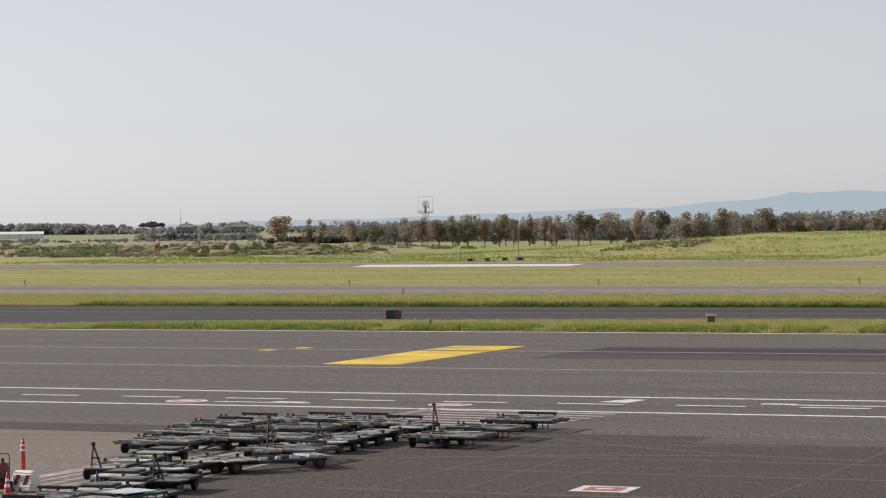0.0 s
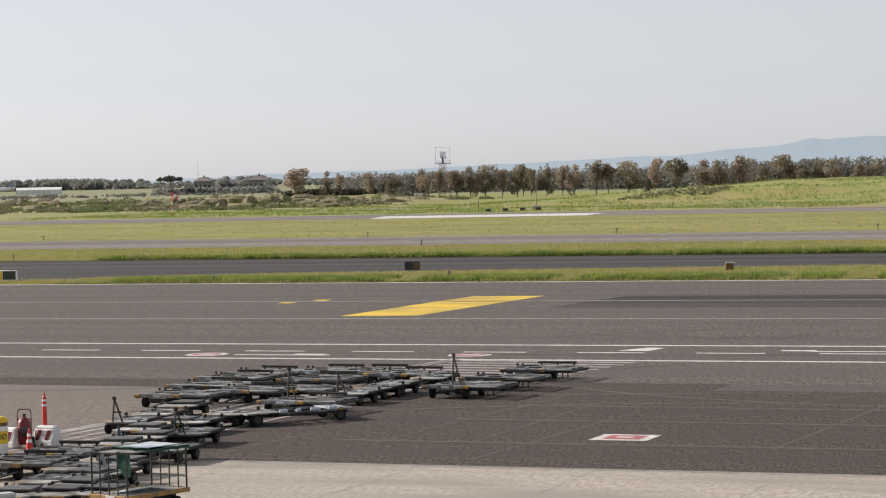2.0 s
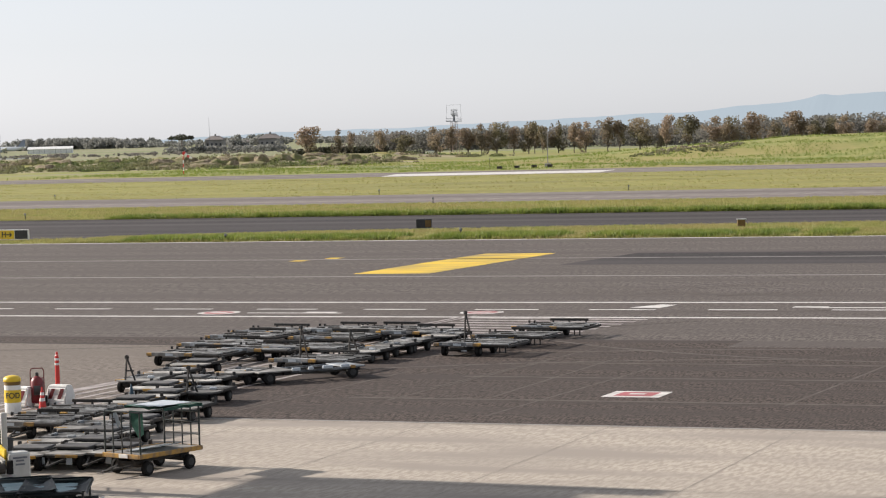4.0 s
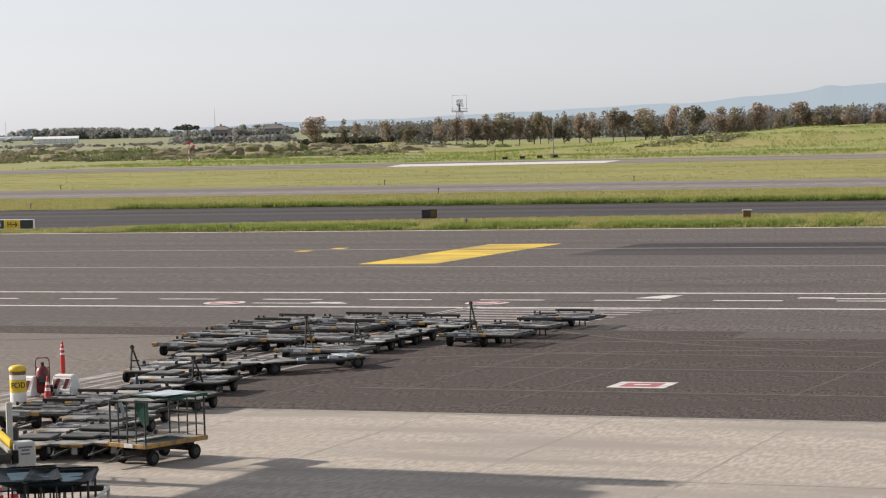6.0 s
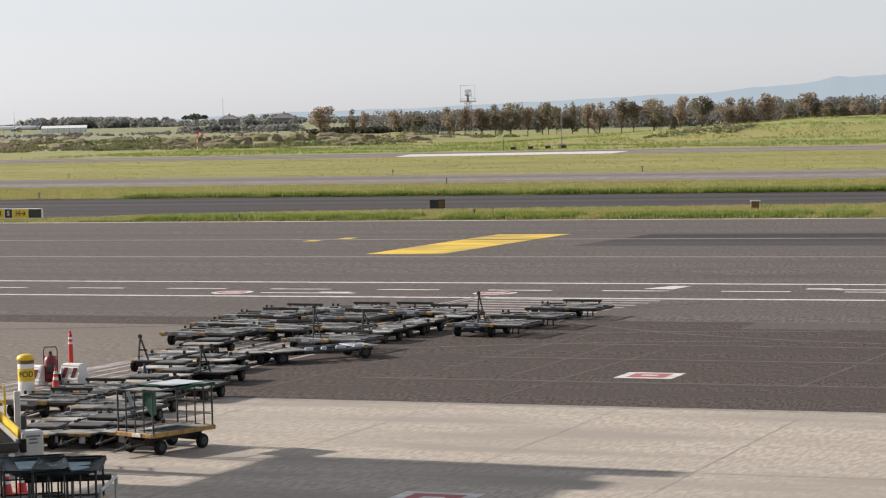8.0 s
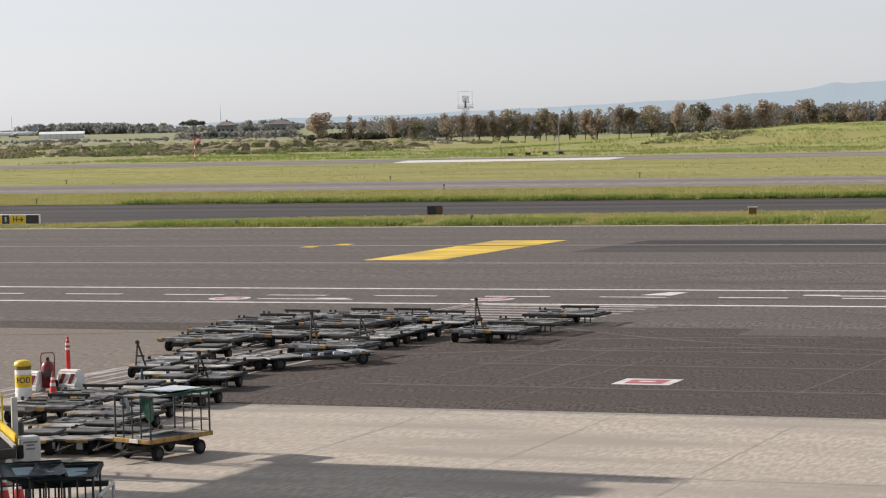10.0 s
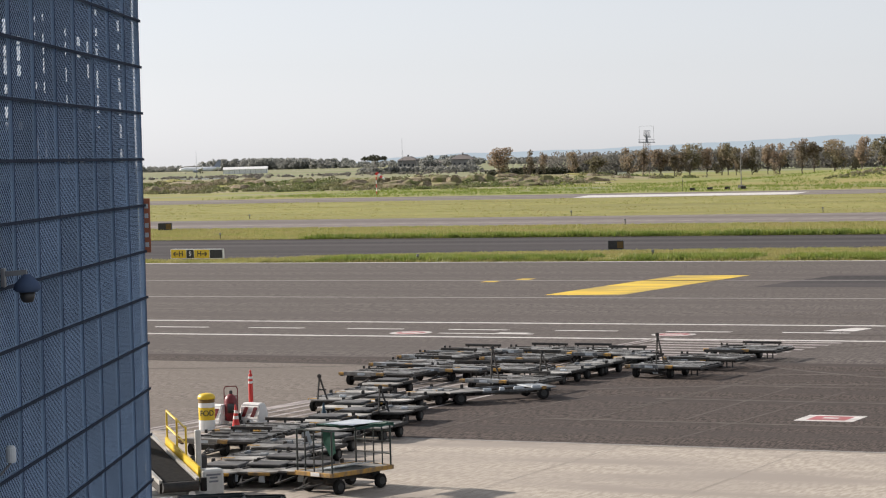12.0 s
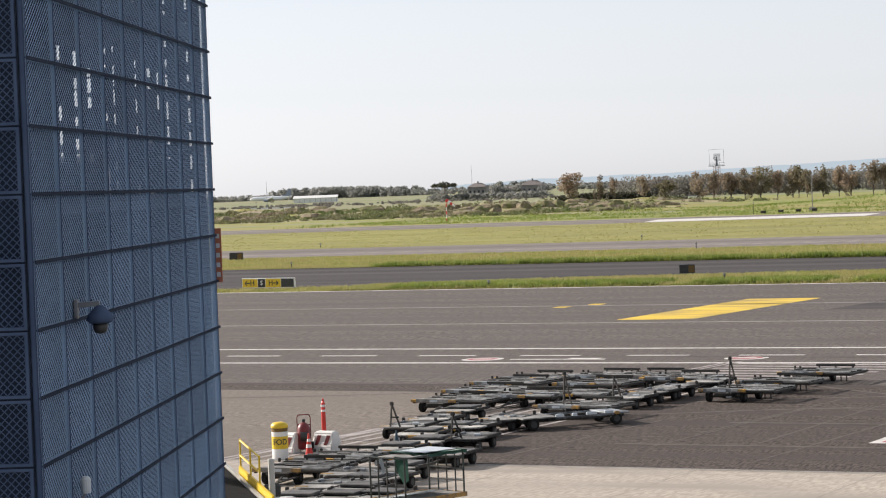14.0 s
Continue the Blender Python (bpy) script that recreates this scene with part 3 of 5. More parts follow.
def pallet_dolly(raised, amber=False, W=3.4):
    """Wide slatted-deck dolly on a short wheelbase, overhanging to +x; front towards -y."""
    d = thing("pallet_dolly", "worn steel pallet dolly with slatted deck and amber corners, parked empty", "dolly", "parked pallet dollies")
    L, Z = 2.5, 0.54
    x0, x1, xm = -W / 2, W / 2, -W / 2 + 0.62 * W
    bm = B()
    for x in (x0 + 0.06, xm - 0.1, x1 - 0.06):
        box(bm, (x, 0, Z - 0.1), (0.1, L - 0.2, 0.1), bevel=0.015)
    for sy in (-0.6, 0.0, 0.6, 1):
        box(bm, (0, sy * (L / 2 - 0.06), Z - 0.13), (W - 0.24, 0.1, 0.08), bevel=0.015)
    # frame colour carries the shade between and below the slats
    part("deck_frame", bm, M_DARK, d)
    first = None
    for k in range(7):
        m = pose(0.03 * (-1) ** k, -L / 2 + 0.3 + k * (L - 0.42) / 6, Z - 0.015, 0, 0, 0.4 * (-1) ** k)
        if first is None:
            first = part("slat", box(B(), (0, 0, 0), (W - 0.28, 0.13, 0.05), bevel=0.012), M_ROLLER, d, "worn grey slat")
            first.matrix_basis = m
        else:
            same("slat", first, d, m)
    for k, (x, y, w) in enumerate(((-0.9, 0.55, 0.7), (0.15, 0.1, 0.5), (-0.3, -0.45, 0.6), (0.8, 0.7, 0.55), (-1.1, -0.2, 0.4))):
        part("pallet_lock", box(B(), (x * W / 3.4, y, Z + 0.035), (w, 0.07, 0.05), bevel=0.012), M_DECK if k % 2 else M_DARK, d)
    # tall front beam between amber ends, thin dark rail beyond it
    part("front_beam", box(B(), ((x0 + xm) / 2, -L / 2 + 0.04, Z - 0.02), (xm - x0 - 0.5, 0.12, 0.17), bevel=0.02), M_DECK if amber else M_BEAM, d, "scraped grey front beam")
    for k in range(3):
        x = x0 + 0.55 + k * (xm - x0 - 1.0) / 2
        part("scraped_plate", box(B(), (x, -L / 2 - 0.024, Z - 0.02 + 0.015 * (-1) ** k), (0.26 + 0.1 * (k % 2), 0.008, 0.1), bevel=0.002), M_SHEET if k % 2 else M_DECK, d)
    part("front_rail", box(B(), ((xm + x1) / 2 + 0.02, -L / 2 + 0.05, Z - 0.05), (x1 - xm - 0.04, 0.09, 0.07), bevel=0.012), M_DARK, d)
    for x, w in ((x0 + 0.13, 0.26), (xm - 0.12, 0.36)):
        part("corner_plate", box(B(), (x, -L / 2 + 0.03, Z - 0.03), (w, 0.12, 0.13), bevel=0.02), M_AMBER, d, "worn amber painted corner")
    for x in (x0 + 0.04, x0 + 0.3):
        part("stop", box(B(), (x, L / 2 - 0.5, Z + 0.06), (0.08, 0.08, 0.12), bevel=0.01), M_DARK, d)
    part("rear_guide", box(B(), (0.1, L / 2 - 0.02, Z + 0.13), (W * 0.55, 0.07, 0.11), bevel=0.015), M_DARK, d, "dark raised guide rail")
    for x in (-0.2 * W, 0.1, 0.27 * W):
        part("guide_post", box(B(), (x, L / 2 - 0.02, Z), (0.07, 0.06, 0.16), bevel=0.01), M_DARK, d)
    for x in (x1 - 0.42, x1 - 0.16):
        part("leg", box(B(), (x, -L / 2 + 0.12, Z - 0.22), (0.05, 0.05, 0.3), bevel=0.008), M_DARK, d)
    part("chassis", box(B(), ((x0 + xm) / 2, 0, 0.33), (0.8, L - 0.3, 0.14), bevel=0.02), M_DARK, d)
    part("plate", box(B(), (x0 + 0.62 * (xm - x0), -L / 2 + 0.2, 0.31), (0.24, 0.02, 0.2), bevel=0.004), M_SHEET, d, "small pale plate")
    for y in (-L / 2 + 0.45, L / 2 - 0.55):
        part("axle", box(B(), ((x0 + xm) / 2, y, 0.23), (xm - x0 - 0.5, 0.1, 0.1), bevel=0.02), M_DARK, d)
        for x in (x0 + 0.3, xm - 0.25):
            wheel(d, x, y, 0.22, 0.2)
    tow_bar(d, -L / 2 + 0.05, raised, 0.3)
    return d


def flat_dolly(raised, L=2.1, slab=False):
    """Narrow dolly: rounded pale platform in front, roller bed behind; front towards -y."""
    d = thing("container_dolly", "short container dolly with pale rounded platform and dark padded bed" if slab else "short container dolly with pale rounded platform and steel roller bed", "dolly", "parked container dollies")
    W, Z, P = 1.55, 0.48, 0.85
    yf, yb = -L / 2, -L / 2 + P

    def plate(w, z, t):
        bm = B()
        n = 14
        out = [(-w / 2, yb), *[(w / 2 * -math.copysign(abs(math.cos(a)) ** 0.55, math.cos(a)), yb - P * (0.35 + 0.65 * math.sin(a) ** 0.6)) for a in (math.pi * i / n for i in range(n + 1))], (w / 2, yb)]
        f = bm.faces.new([bm.verts.new((x, y, z - t)) for x, y in out])
        r = bmesh.ops.extrude_face_region(bm, geom=[f])
        bmesh.ops.translate(bm, vec=(0, 0, t), verts=[v for v in r["geom"] if isinstance(v, bmesh.types.BMVert)])
        bmesh.ops.recalc_face_normals(bm, faces=bm.faces[:])
        return bm

    part("platform", plate(W, Z, 0.045), M_DECK, d, "worn pale platform plate")
    # near-black rim colour holds the shade under the platform edge
    part("platform_rim", plate(W - 0.2, Z - 0.049, 0.05), M_DARK, d, "dark rim")
    for sx in (-1, 1):
        part("side_rail", box(B(), (sx * (W / 2 - 0.04), (yb + L / 2) / 2 + 0.03, Z - 0.02), (0.08, L - P - 0.06, 0.1), bevel=0.015), M_DARK, d)
        part("stop", box(B(), (sx * (W / 2 - 0.1), L / 2 - 0.12, Z + 0.09), (0.1, 0.12, 0.14), bevel=0.02), M_DARK, d)
    part("bed", box(B(), (0, (yb + L / 2) / 2 + 0.03, Z - 0.08), (W - 0.18, L - P - 0.1, 0.05), bevel=0.01), M_DARK, d)
    if slab:
        part("pad", box(B(), (-0.06, (yb + L / 2) / 2, Z + 0.05), (W * 0.72, (L - P) * 0.7, 0.09), bevel=0.02), M_PAD, d, "dark padded bed")
        part("platform_edge", box(B(), (W * 0.2, yf - 0.01, Z - 0.05), (0.7, 0.05, 0.09), bevel=0.012), M_AMBER, d, "amber painted edge")
        for x in (-0.5, 0.36):
            part("plate", box(B(), (x, yf + 0.06, Z - 0.2), (0.19, 0.02, 0.2), bevel=0.004), M_SHEET, d, "small pale plate")
    else:
        first = None
        for k in range(5):
            m = pose(0, yb + 0.16 + k * (L - P - 0.3) / 4, Z - 0.005)
            if first is None:
                first = part("roller", rod(B(), (-W / 2 + 0.1, 0, 0), (W / 2 - 0.1, 0, 0), 0.045, 8), M_ROLLER, d, "worn steel roller")
                first.matrix_basis = m
            else:
                same("roller", first, d, m)
        part("latch", box(B(), (0.35, yb + 0.08, Z + 0.05), (0.26, 0.1, 0.1), bevel=0.02), M_SHEET if raised else M_BEAM, d, "scraped latch block")
        part("latch", box(B(), (-0.4, yb + 0.5, Z + 0.06), (0.12, 0.3, 0.08), bevel=0.02), M_BEAM, d, "scraped latch block")
        part("corner_plate", box(B(), (-W / 2 + 0.2, yf + 0.3, Z - 0.02), (0.42, 0.14, 0.075), bevel=0.015), M_AMBER, d, "worn amber corner")
    bm = B()
    for x in (-0.35, 0.35):
        box(bm, (x, 0.1, 0.34), (0.1, L - 0.5, 0.12), bevel=0.01)
    for y in (-0.6, 0, 0.6):
        box(bm, (0, y, 0.345), (0.6, 0.1, 0.1))
    part("chassis", bm, M_DARK, d)
    for y in (yf + 0.36, L / 2 - 0.45):
        part("axle", box(B(), (0, y, 0.23), (W - 0.4, 0.1, 0.1), bevel=0.02), M_DARK, d)
        part("axle_mount", box(B(), (0, y, 0.29), (0.9, 0.3, 0.12), bevel=0.02), M_DARK, d)
        for x in (-W / 2 + 0.17, W / 2 - 0.17):
            wheel(d, x, y, 0.21, 0.16)
    tow_bar(d, yf + 0.1, raised, 0.36, 0.95)
    return d


def long_dolly(x, y, a):
    """Low long trailer with a spine frame; front towards -y."""
    d = thing("long_dolly", "long low dolly with pale front platform and worn white fittings", "dolly", at=pose(x, y, 0, 0, 0, a))
    W, L, Z = 1.7, 4.5, 0.48
    part("platform", box(B(), (0, -L / 2 + 0.75, Z - 0.02), (W, 1.5, 0.06), bevel=0.02), M_DECK, d, "worn pale platform")
    part("rear_platform", box(B(), (0, L / 2 - 0.45, Z - 0.03), (W, 0.9, 0.06), bevel=0.02), M_BEAM, d, "scraped grey rear platform")
    bm = B()
    for sx in (-0.5, 0.5):
        box(bm, (sx, 0, Z - 0.13), (0.12, L - 0.2, 0.14), bevel=0.015)
    for k in range(6):
        box(bm, (0, -L / 2 + 0.4 + k * 0.74, Z - 0.13), (W - 0.3, 0.09, 0.09), bevel=0.01)
    part("spine", bm, M_DARK, d)
    for sx in (-1, 1):
        part("side_rail", box(B(), (sx * (W / 2 - 0.03), 0.5, Z - 0.06), (0.06, L - 1.7, 0.08), bevel=0.01), M_BEAM, d)
    for y, w in ((-0.72, 0.34), (-0.1, 0.2), (0.62, 0.42), (1.35, 0.36)):
        part("fitting", box(B(), (W / 2 + 0.02, y, Z + 0.03), (0.12, w, 0.13), bevel=0.025), M_SHEET, d, "worn white fitting")
    part("corner_plate", box(B(), (-W / 2 + 0.3, -L / 2 - 0.02, Z - 0.03), (0.5, 0.05, 0.12), bevel=0.015), M_AMBER, d, "worn amber corner")
    part("corner_plate", box(B(), (W / 2 + 0.02, L / 2 - 0.55, Z - 0.02), (0.06, 0.2, 0.12), bevel=0.015), M_AMBER, d, "worn amber corner")
    for y in (-L / 2 + 0.45, L / 2 - 0.55):
        part("axle", box(B(), (0, y, 0.24), (W - 0.3, 0.12, 0.12), bevel=0.02), M_DARK, d)
        for x in (-W / 2 + 0.08, W / 2 - 0.08):
            wheel(d, x, y, 0.24, 0.18)
    tow_bar(d, -L / 2 + 0.1, False, 0.34, 1.2)
    return d


def cart_base(d, W, L):
    """Chassis, wheels and draw bar of a cart."""
    bm = B()
    for x in (-0.3, 0.3):
        box(bm, (x, 0, 0.42), (0.09, L - 0.3, 0.14), bevel=0.01)
    box(bm, (0, -L / 2 + 0.4, 0.36), (0.8, 0.5, 0.12), bevel=0.02)
    box(bm, (0, L / 2 - 0.4, 0.36), (0.8, 0.3, 0.12), bevel=0.02)
    part("chassis", bm, M_DARK, d)
    for y in (-L / 2 + 0.42, L / 2 - 0.42):
        part("axle", box(B(), (0, y, 0.27), (W - 0.3, 0.1, 0.1), bevel=0.02), M_DARK, d)
        for x in (-W / 2 + 0.14, W / 2 - 0.14):
            wheel(d, x, y, 0.21, 0.15)
    tow_bar(d, -L / 2 + 0.2, False, 0.3, 1.1)
    return d


def cage_cart(tarp, T, label):
    """Baggage cart with a railed cage and a tarpaulin roof; front towards -y."""
    d = thing("baggage_cart", label, "cart", "baggage carts")
    W, L, Z = 1.5, 2.5, 0.58
    part("deck", box(B(), (0, 0, Z), (W - 0.06, L - 0.06, 0.07), bevel=0.01), M_DECK, d, "worn pale deck")
    for sx in (-1, 1):
        part("deck_edge", box(B(), (sx * (W / 2 - 0.02), 0, Z - 0.01), (0.05, L, 0.13), bevel=0.012), M_AMBER, d, "amber painted edge")
    for sy in (-1, 1):
        part("deck_edge", box(B(), (0, sy * (L / 2 - 0.02), Z - 0.01), (W - 0.1, 0.05, 0.13), bevel=0.012), M_AMBER, d, "amber painted edge")
    part("plate", box(B(), (0.1, -L / 2 - 0.012, Z - 0.01), (0.35, 0.02, 0.11), bevel=0.005), M_WHITE, d, "small pale plate")
    for sx in (-1, 1):
        x = sx * (W / 2 - 0.05)
        for k in (0, 3):
            y = -L / 2 + 0.08 + k * (L - 0.16) / 3
            part("post", rod(B(), (x, y, Z), (x, y, T), 0.028, 8), M_CART, d)
    for k in range(1, 4):
        x = -W / 2 + 0.05 + k * (W - 0.1) / 4
        for y in (-L / 2 + 0.06, L / 2 - 0.06):
            part("post", rod(B(), (x, y, Z), (x, y, T - 0.05), 0.022, 8), M_CART, d)
    for z in (T - 0.85, T - 0.5, T - 0.2, T):
        for y in (-L / 2 + 0.08, L / 2 - 0.08):
            if z > T - 0.05 or y > 0:
                part("rail", rod(B(), (-W / 2 + 0.05, y, z), (W / 2 - 0.05, y, z), 0.02, 6), M_CART, d)
        for sx in (-1, 1):
            if z > T - 0.05:
                part("rail", rod(B(), (sx * (W / 2 - 0.05), -L / 2 + 0.08, z), (sx * (W / 2 - 0.05), L / 2 - 0.08, z), 0.02, 6), M_CART, d)
    # sagging tarpaulin
    bm = B()
    n = 9
    y0 = -L * 0.12 if T > 1.5 else -L / 2
    g = [[bm.verts.new((-W / 2 - 0.03 + (W + 0.06) * i / (n - 1), y0 + (L / 2 - y0) * j / (n - 1),
                        T + 0.05 - (0.10 if T > 1.5 else 0.3) * math.sin(math.pi * i / (n - 1)) * abs(math.sin(3 * math.pi * j / (n - 1))) + 0.03 * noise.noise((i * 0.9, j * 0.9, 2)))) for j in range(n)] for i in range(n)]
    for i in range(n - 1):
        for j in range(n - 1):
            bm.faces.new((g[i][j], g[i + 1][j], g[i + 1][j + 1], g[i][j + 1]))
    # hanging hem on the long sides
    for i, s in ((0, -1), (n - 1, 1)):
        hem = [bm.verts.new((g[i][j].co.x + s * 0.02, g[i][j].co.y, g[i][j].co.z - 0.07 - 0.08 * abs(noise.noise((j * 0.7, s, 5))))) for j in range(n)]
        for j in range(n - 1):
            bm.faces.new((g[i][j], g[i][j + 1], hem[j + 1], hem[j]))
    bmesh.ops.solidify(bm, geom=bm.faces[:], thickness=0.012)
    roof = part("roof", bm, tarp, d, "torn tarpaulin", smooth=True)
    bm = B()
    box(bm, (0.05, 0.15 if T < 1.5 else 0.36, T + (0.085 if T > 1.5 else -0.06)), (W * (0.72 if T > 1.5 else 0.55), L * (0.72 if T < 1.5 else 0.52), 0.012), turn=2)
    bmesh.ops.subdivide_edges(bm, edges=bm.edges[:], cuts=4, use_grid_fill=True)
    for v in bm.verts:
        v.co.z += 0.03 * noise.noise((v.co.x * 3, v.co.y * 3, 4))
    part("roof_patch", bm, M_SHEET if T > 1.5 else M_TARP_PALE, d, "sheet laid on the roof")
    if T <= 1.5:
        return cart_base(d, W, L)
    bm = B()
    flap = [bm.verts.new(p) for p in ((0.0, -0.9, T), (0.5, -0.85, T), (0.48, -0.8, T - 0.65), (0.25, -0.78, T - 0.78), (0.05, -0.85, T - 0.4))]
    bm.faces.new(flap)
    bmesh.ops.solidify(bm, geom=bm.faces[:], thickness=0.01)
    part("tarpaulin_flap", bm, tarp, d, "hanging green tarpaulin corner")
    bm = B()
    bm.faces.new([bm.verts.new(p) for p in ((-0.35, -1.16, T - 0.05), (-0.22, -1.15, T - 0.02), (-0.1, -1.14, T - 0.35), (-0.2, -1.15, T - 0.48))])
    bmesh.ops.solidify(bm, geom=bm.faces[:], thickness=0.008)
    part("hanging_sheet", bm, M_SHEET, d, "pale torn sheet")
    bm = B()
    n = 7
    g = [[bm.verts.new((-0.35 + 0.8 * i / (n - 1), -0.8 + 1.5 * j / (n - 1), Z + 0.05 + 0.13 * (i / (n - 1)) ** 2 + 0.05 * abs(noise.noise((i * 0.8, j * 0.8, 7))))) for j in range(n)] for i in range(n)]
    for i in range(n - 1):
        for j in range(n - 1):
            bm.faces.new((g[i][j], g[i + 1][j], g[i + 1][j + 1], g[i][j + 1]))
    bmesh.ops.solidify(bm, geom=bm.faces[:], thickness=0.01)
    part("deck_sheet", bm, M_SHEET, d, "crumpled pale plastic sheet on the deck", smooth=True)
    return cart_base(d, W, L)


# each kind is built once, at its own first place
pd_up, pd_down, pd_amber, pd_short = pallet_dolly(True), pallet_dolly(False), pallet_dolly(False, True), pallet_dolly(False, True, 2.7)
fd_up, fd_down, fd_slab = flat_dolly(True), flat_dolly(False), flat_dolly(False, slab=True)
cart = cage_cart(M_TARP, 1.8, "baggage cart with dark railed cage and torn green tarpaulin roof")
cart_dark = cage_cart(M_TARP_DARK, 1.5, "baggage cart with dark cage and sagging blackish-green tarpaulin")
PALLET = [  # x, y of the middle, heading off the y axis, kind
    (-36.99, 97.02, -4, 1), (-36.82, 100.83, -4, 0), (-36.64, 105.52, -3, 0), (-47.64, 91.69, -3, 2), (-48.51, 96.01, -4, 0),
    (-49.12, 99.88, -4, 0), (-49.02, 102.25, -4, 0), (-45.54, 93.92, -4, 0), (-43.67, 94.62, -4, 0), (-44.91, 99.65, -4, 0),
    (-44.04, 103.52, -3, 2), (-41.94, 102.45, -4, 0), (-41.07, 89.68, -6, 1), (-46.16, 103.37, -4, 0), (-41.85, 71.58, 4, 3),
    (-41.51, 68.84, 6, 3),
]
FLAT = [
    (-44.78, 81.82, 2, 1), (-45.05, 84.51, 0, 0), (-40.42, 78.34, 3, 1), (-42.23, 81.95, 0, 0), (-42.16, 84.86, -4, 0),
    (-41.42, 74.8, 3, 2), (-41.36, 76.92, 2, 2), (-40.82, 93.56, -5, 1), (-40.78, 98.0, -5, 0), (-40.81, 96.13, -5, 0),
    (-40.27, 101.1, -5, 0), (-36.58, 62.45, 4, 2), (-37.01, 64.27, 0, 2), (-37.76, 67.26, 0, 0), (-38.52, 69.6, -3, 2),
    (-38.39, 64.96, 6, 0), (-38.78, 73.52, 2, 0), (-39.26, 68.02, 4, 0), (-45.64, 87.77, -2, 2),
    (-35.47, 62.9, 0, 2), (-37.77, 61.98, 8, 2), (-37.98, 66.39, 2, 2), (-39.96, 72.67, 0, 2), (-42.88, 79.31, 2, 2), (-42.79, 81.67, -2, 2),
]
CART = [(-33.72, 62.0, -17)]
DARK_CARTS = [(-30.23, 49.17, 34), (-29.30, 49.18, 26)]


def lay(first, rows):
    for k, (x, y, a) in enumerate(rows):
        if k == 0:
            first.matrix_basis = pose(x, y, 0, 0, 0, a)
        else:
            copy_thing(first, pose(x, y, 0, 0, 0, a))


lay(pd_up, [r[:3] for r in PALLET if r[3] == 1])
lay(pd_short, [r[:3] for r in PALLET if r[3] == 3])
lay(pd_amber, [r[:3] for r in PALLET if r[3] == 2])
lay(pd_down, [r[:3] for r in PALLET if not r[3]])
lay(fd_up, [r[:3] for r in FLAT if r[3] == 1])
lay(fd_slab, [r[:3] for r in FLAT if r[3] == 2])
lay(fd_down, [r[:3] for r in FLAT if not r[3]])
long_dolly(-40.3, 86.3, -39.6)
lay(cart, CART)
lay(cart_dark, DARK_CARTS)

# ---- things by the stand ----
fod = thing("waste_bin", "yellow and white cylindrical debris bin with domed lid", "bin", at=pose(-45.9, 74.4, 0))
part("barrel", lathe(B(), [(0.27, 0), (0.285, 0.03), (0.285, 0.98), (0.27, 1.0)], 24), M_WHITE, fod, "white barrel", smooth=False)
part("yellow_band", lathe(B(), [(0.2, 0.38), (0.289, 0.38), (0.289, 0.82), (0.2, 0.82)], 24), M_YELLOW, fod, "broad yellow band")
part("neck", lathe(B(), [(0.2, 0.97), (0.284, 0.975), (0.284, 1.12), (0.2, 1.12)], 24), M_BROWN, fod, "dark slot under the lid")
part("lid", lathe(B(), [(0.3, 1.11), (0.31, 1.13), (0.3, 1.22), (0.24, 1.28), (0.14, 1.31), (0.02, 1.32)], 24), M_YELLOW, fod, "domed yellow lid", smooth=True)
word = lettering("FOD", 0.27, M_BLACK, fod)
for v in word.data.vertices:
    a = v.co.x / 0.292
    r = 0.292 - v.co.y
    v.co.x, v.co.y = r * math.sin(a), -r * math.cos(a)
word.matrix_basis = pose(0, 0, 0.62, 0, 0, 33)


def barrier(x, y, a):
    d = thing("plastic_barrier", "white water-filled plastic barrier with dark red slanted stripes", "barrier", "plastic barriers", at=pose(x, y, 0, 0, 0, a))
    bm = B()
    prof = [(0.3, 0.0), (0.3, 0.14), (0.24, 0.32), (0.22, 0.64), (0.17, 0.73)]
    pts = [(s, z) for s, z in prof] + [(-s, z) for s, z in reversed(prof)]
    ends = [[bm.verts.new((x0, p, z)) for p, z in pts] for x0 in (-0.42, 0.42)]
    for i in range(len(pts)):
        j = (i + 1) % len(pts)
        bm.faces.new((ends[0][i], ends[0][j], ends[1][j], ends[1][i]))
    bm.faces.new(ends[0][::-1])
    bm.faces.new(ends[1])
    bmesh.ops.bevel(bm, geom=bm.edges[:], offset=0.05, segments=2, affect="EDGES")
    bmesh.ops.recalc_face_normals(bm, faces=bm.faces[:])
    part("body", bm, M_WHITE, d, smooth=False)
    for k in (-0.2, 0.2):
        bm = B()
        q = [bm.verts.new(p) for p in ((k - 0.16, -0.268, 0.24), (k, -0.268, 0.24), (k + 0.14, -0.235, 0.6), (k - 0.02, -0.235, 0.6))]
        q2 = [bm.verts.new((v.co.x, v.co.y + 0.05, v.co.z)) for v in q]
        bm.faces.new(q)
        for i in range(4):
            bm.faces.new((q[i], q[(i + 1) % 4], q2[(i + 1) % 4], q2[i]))
        bm.faces.new(q2[::-1])
        bmesh.ops.recalc_face_normals(bm, faces=bm.faces[:])
        part("stripe", bm, M_DKRED, d, "dark red slanted stripe")
    return d


barrier(-46.65, 76.2, -6)
barrier(-45.5, 76.95, -6)


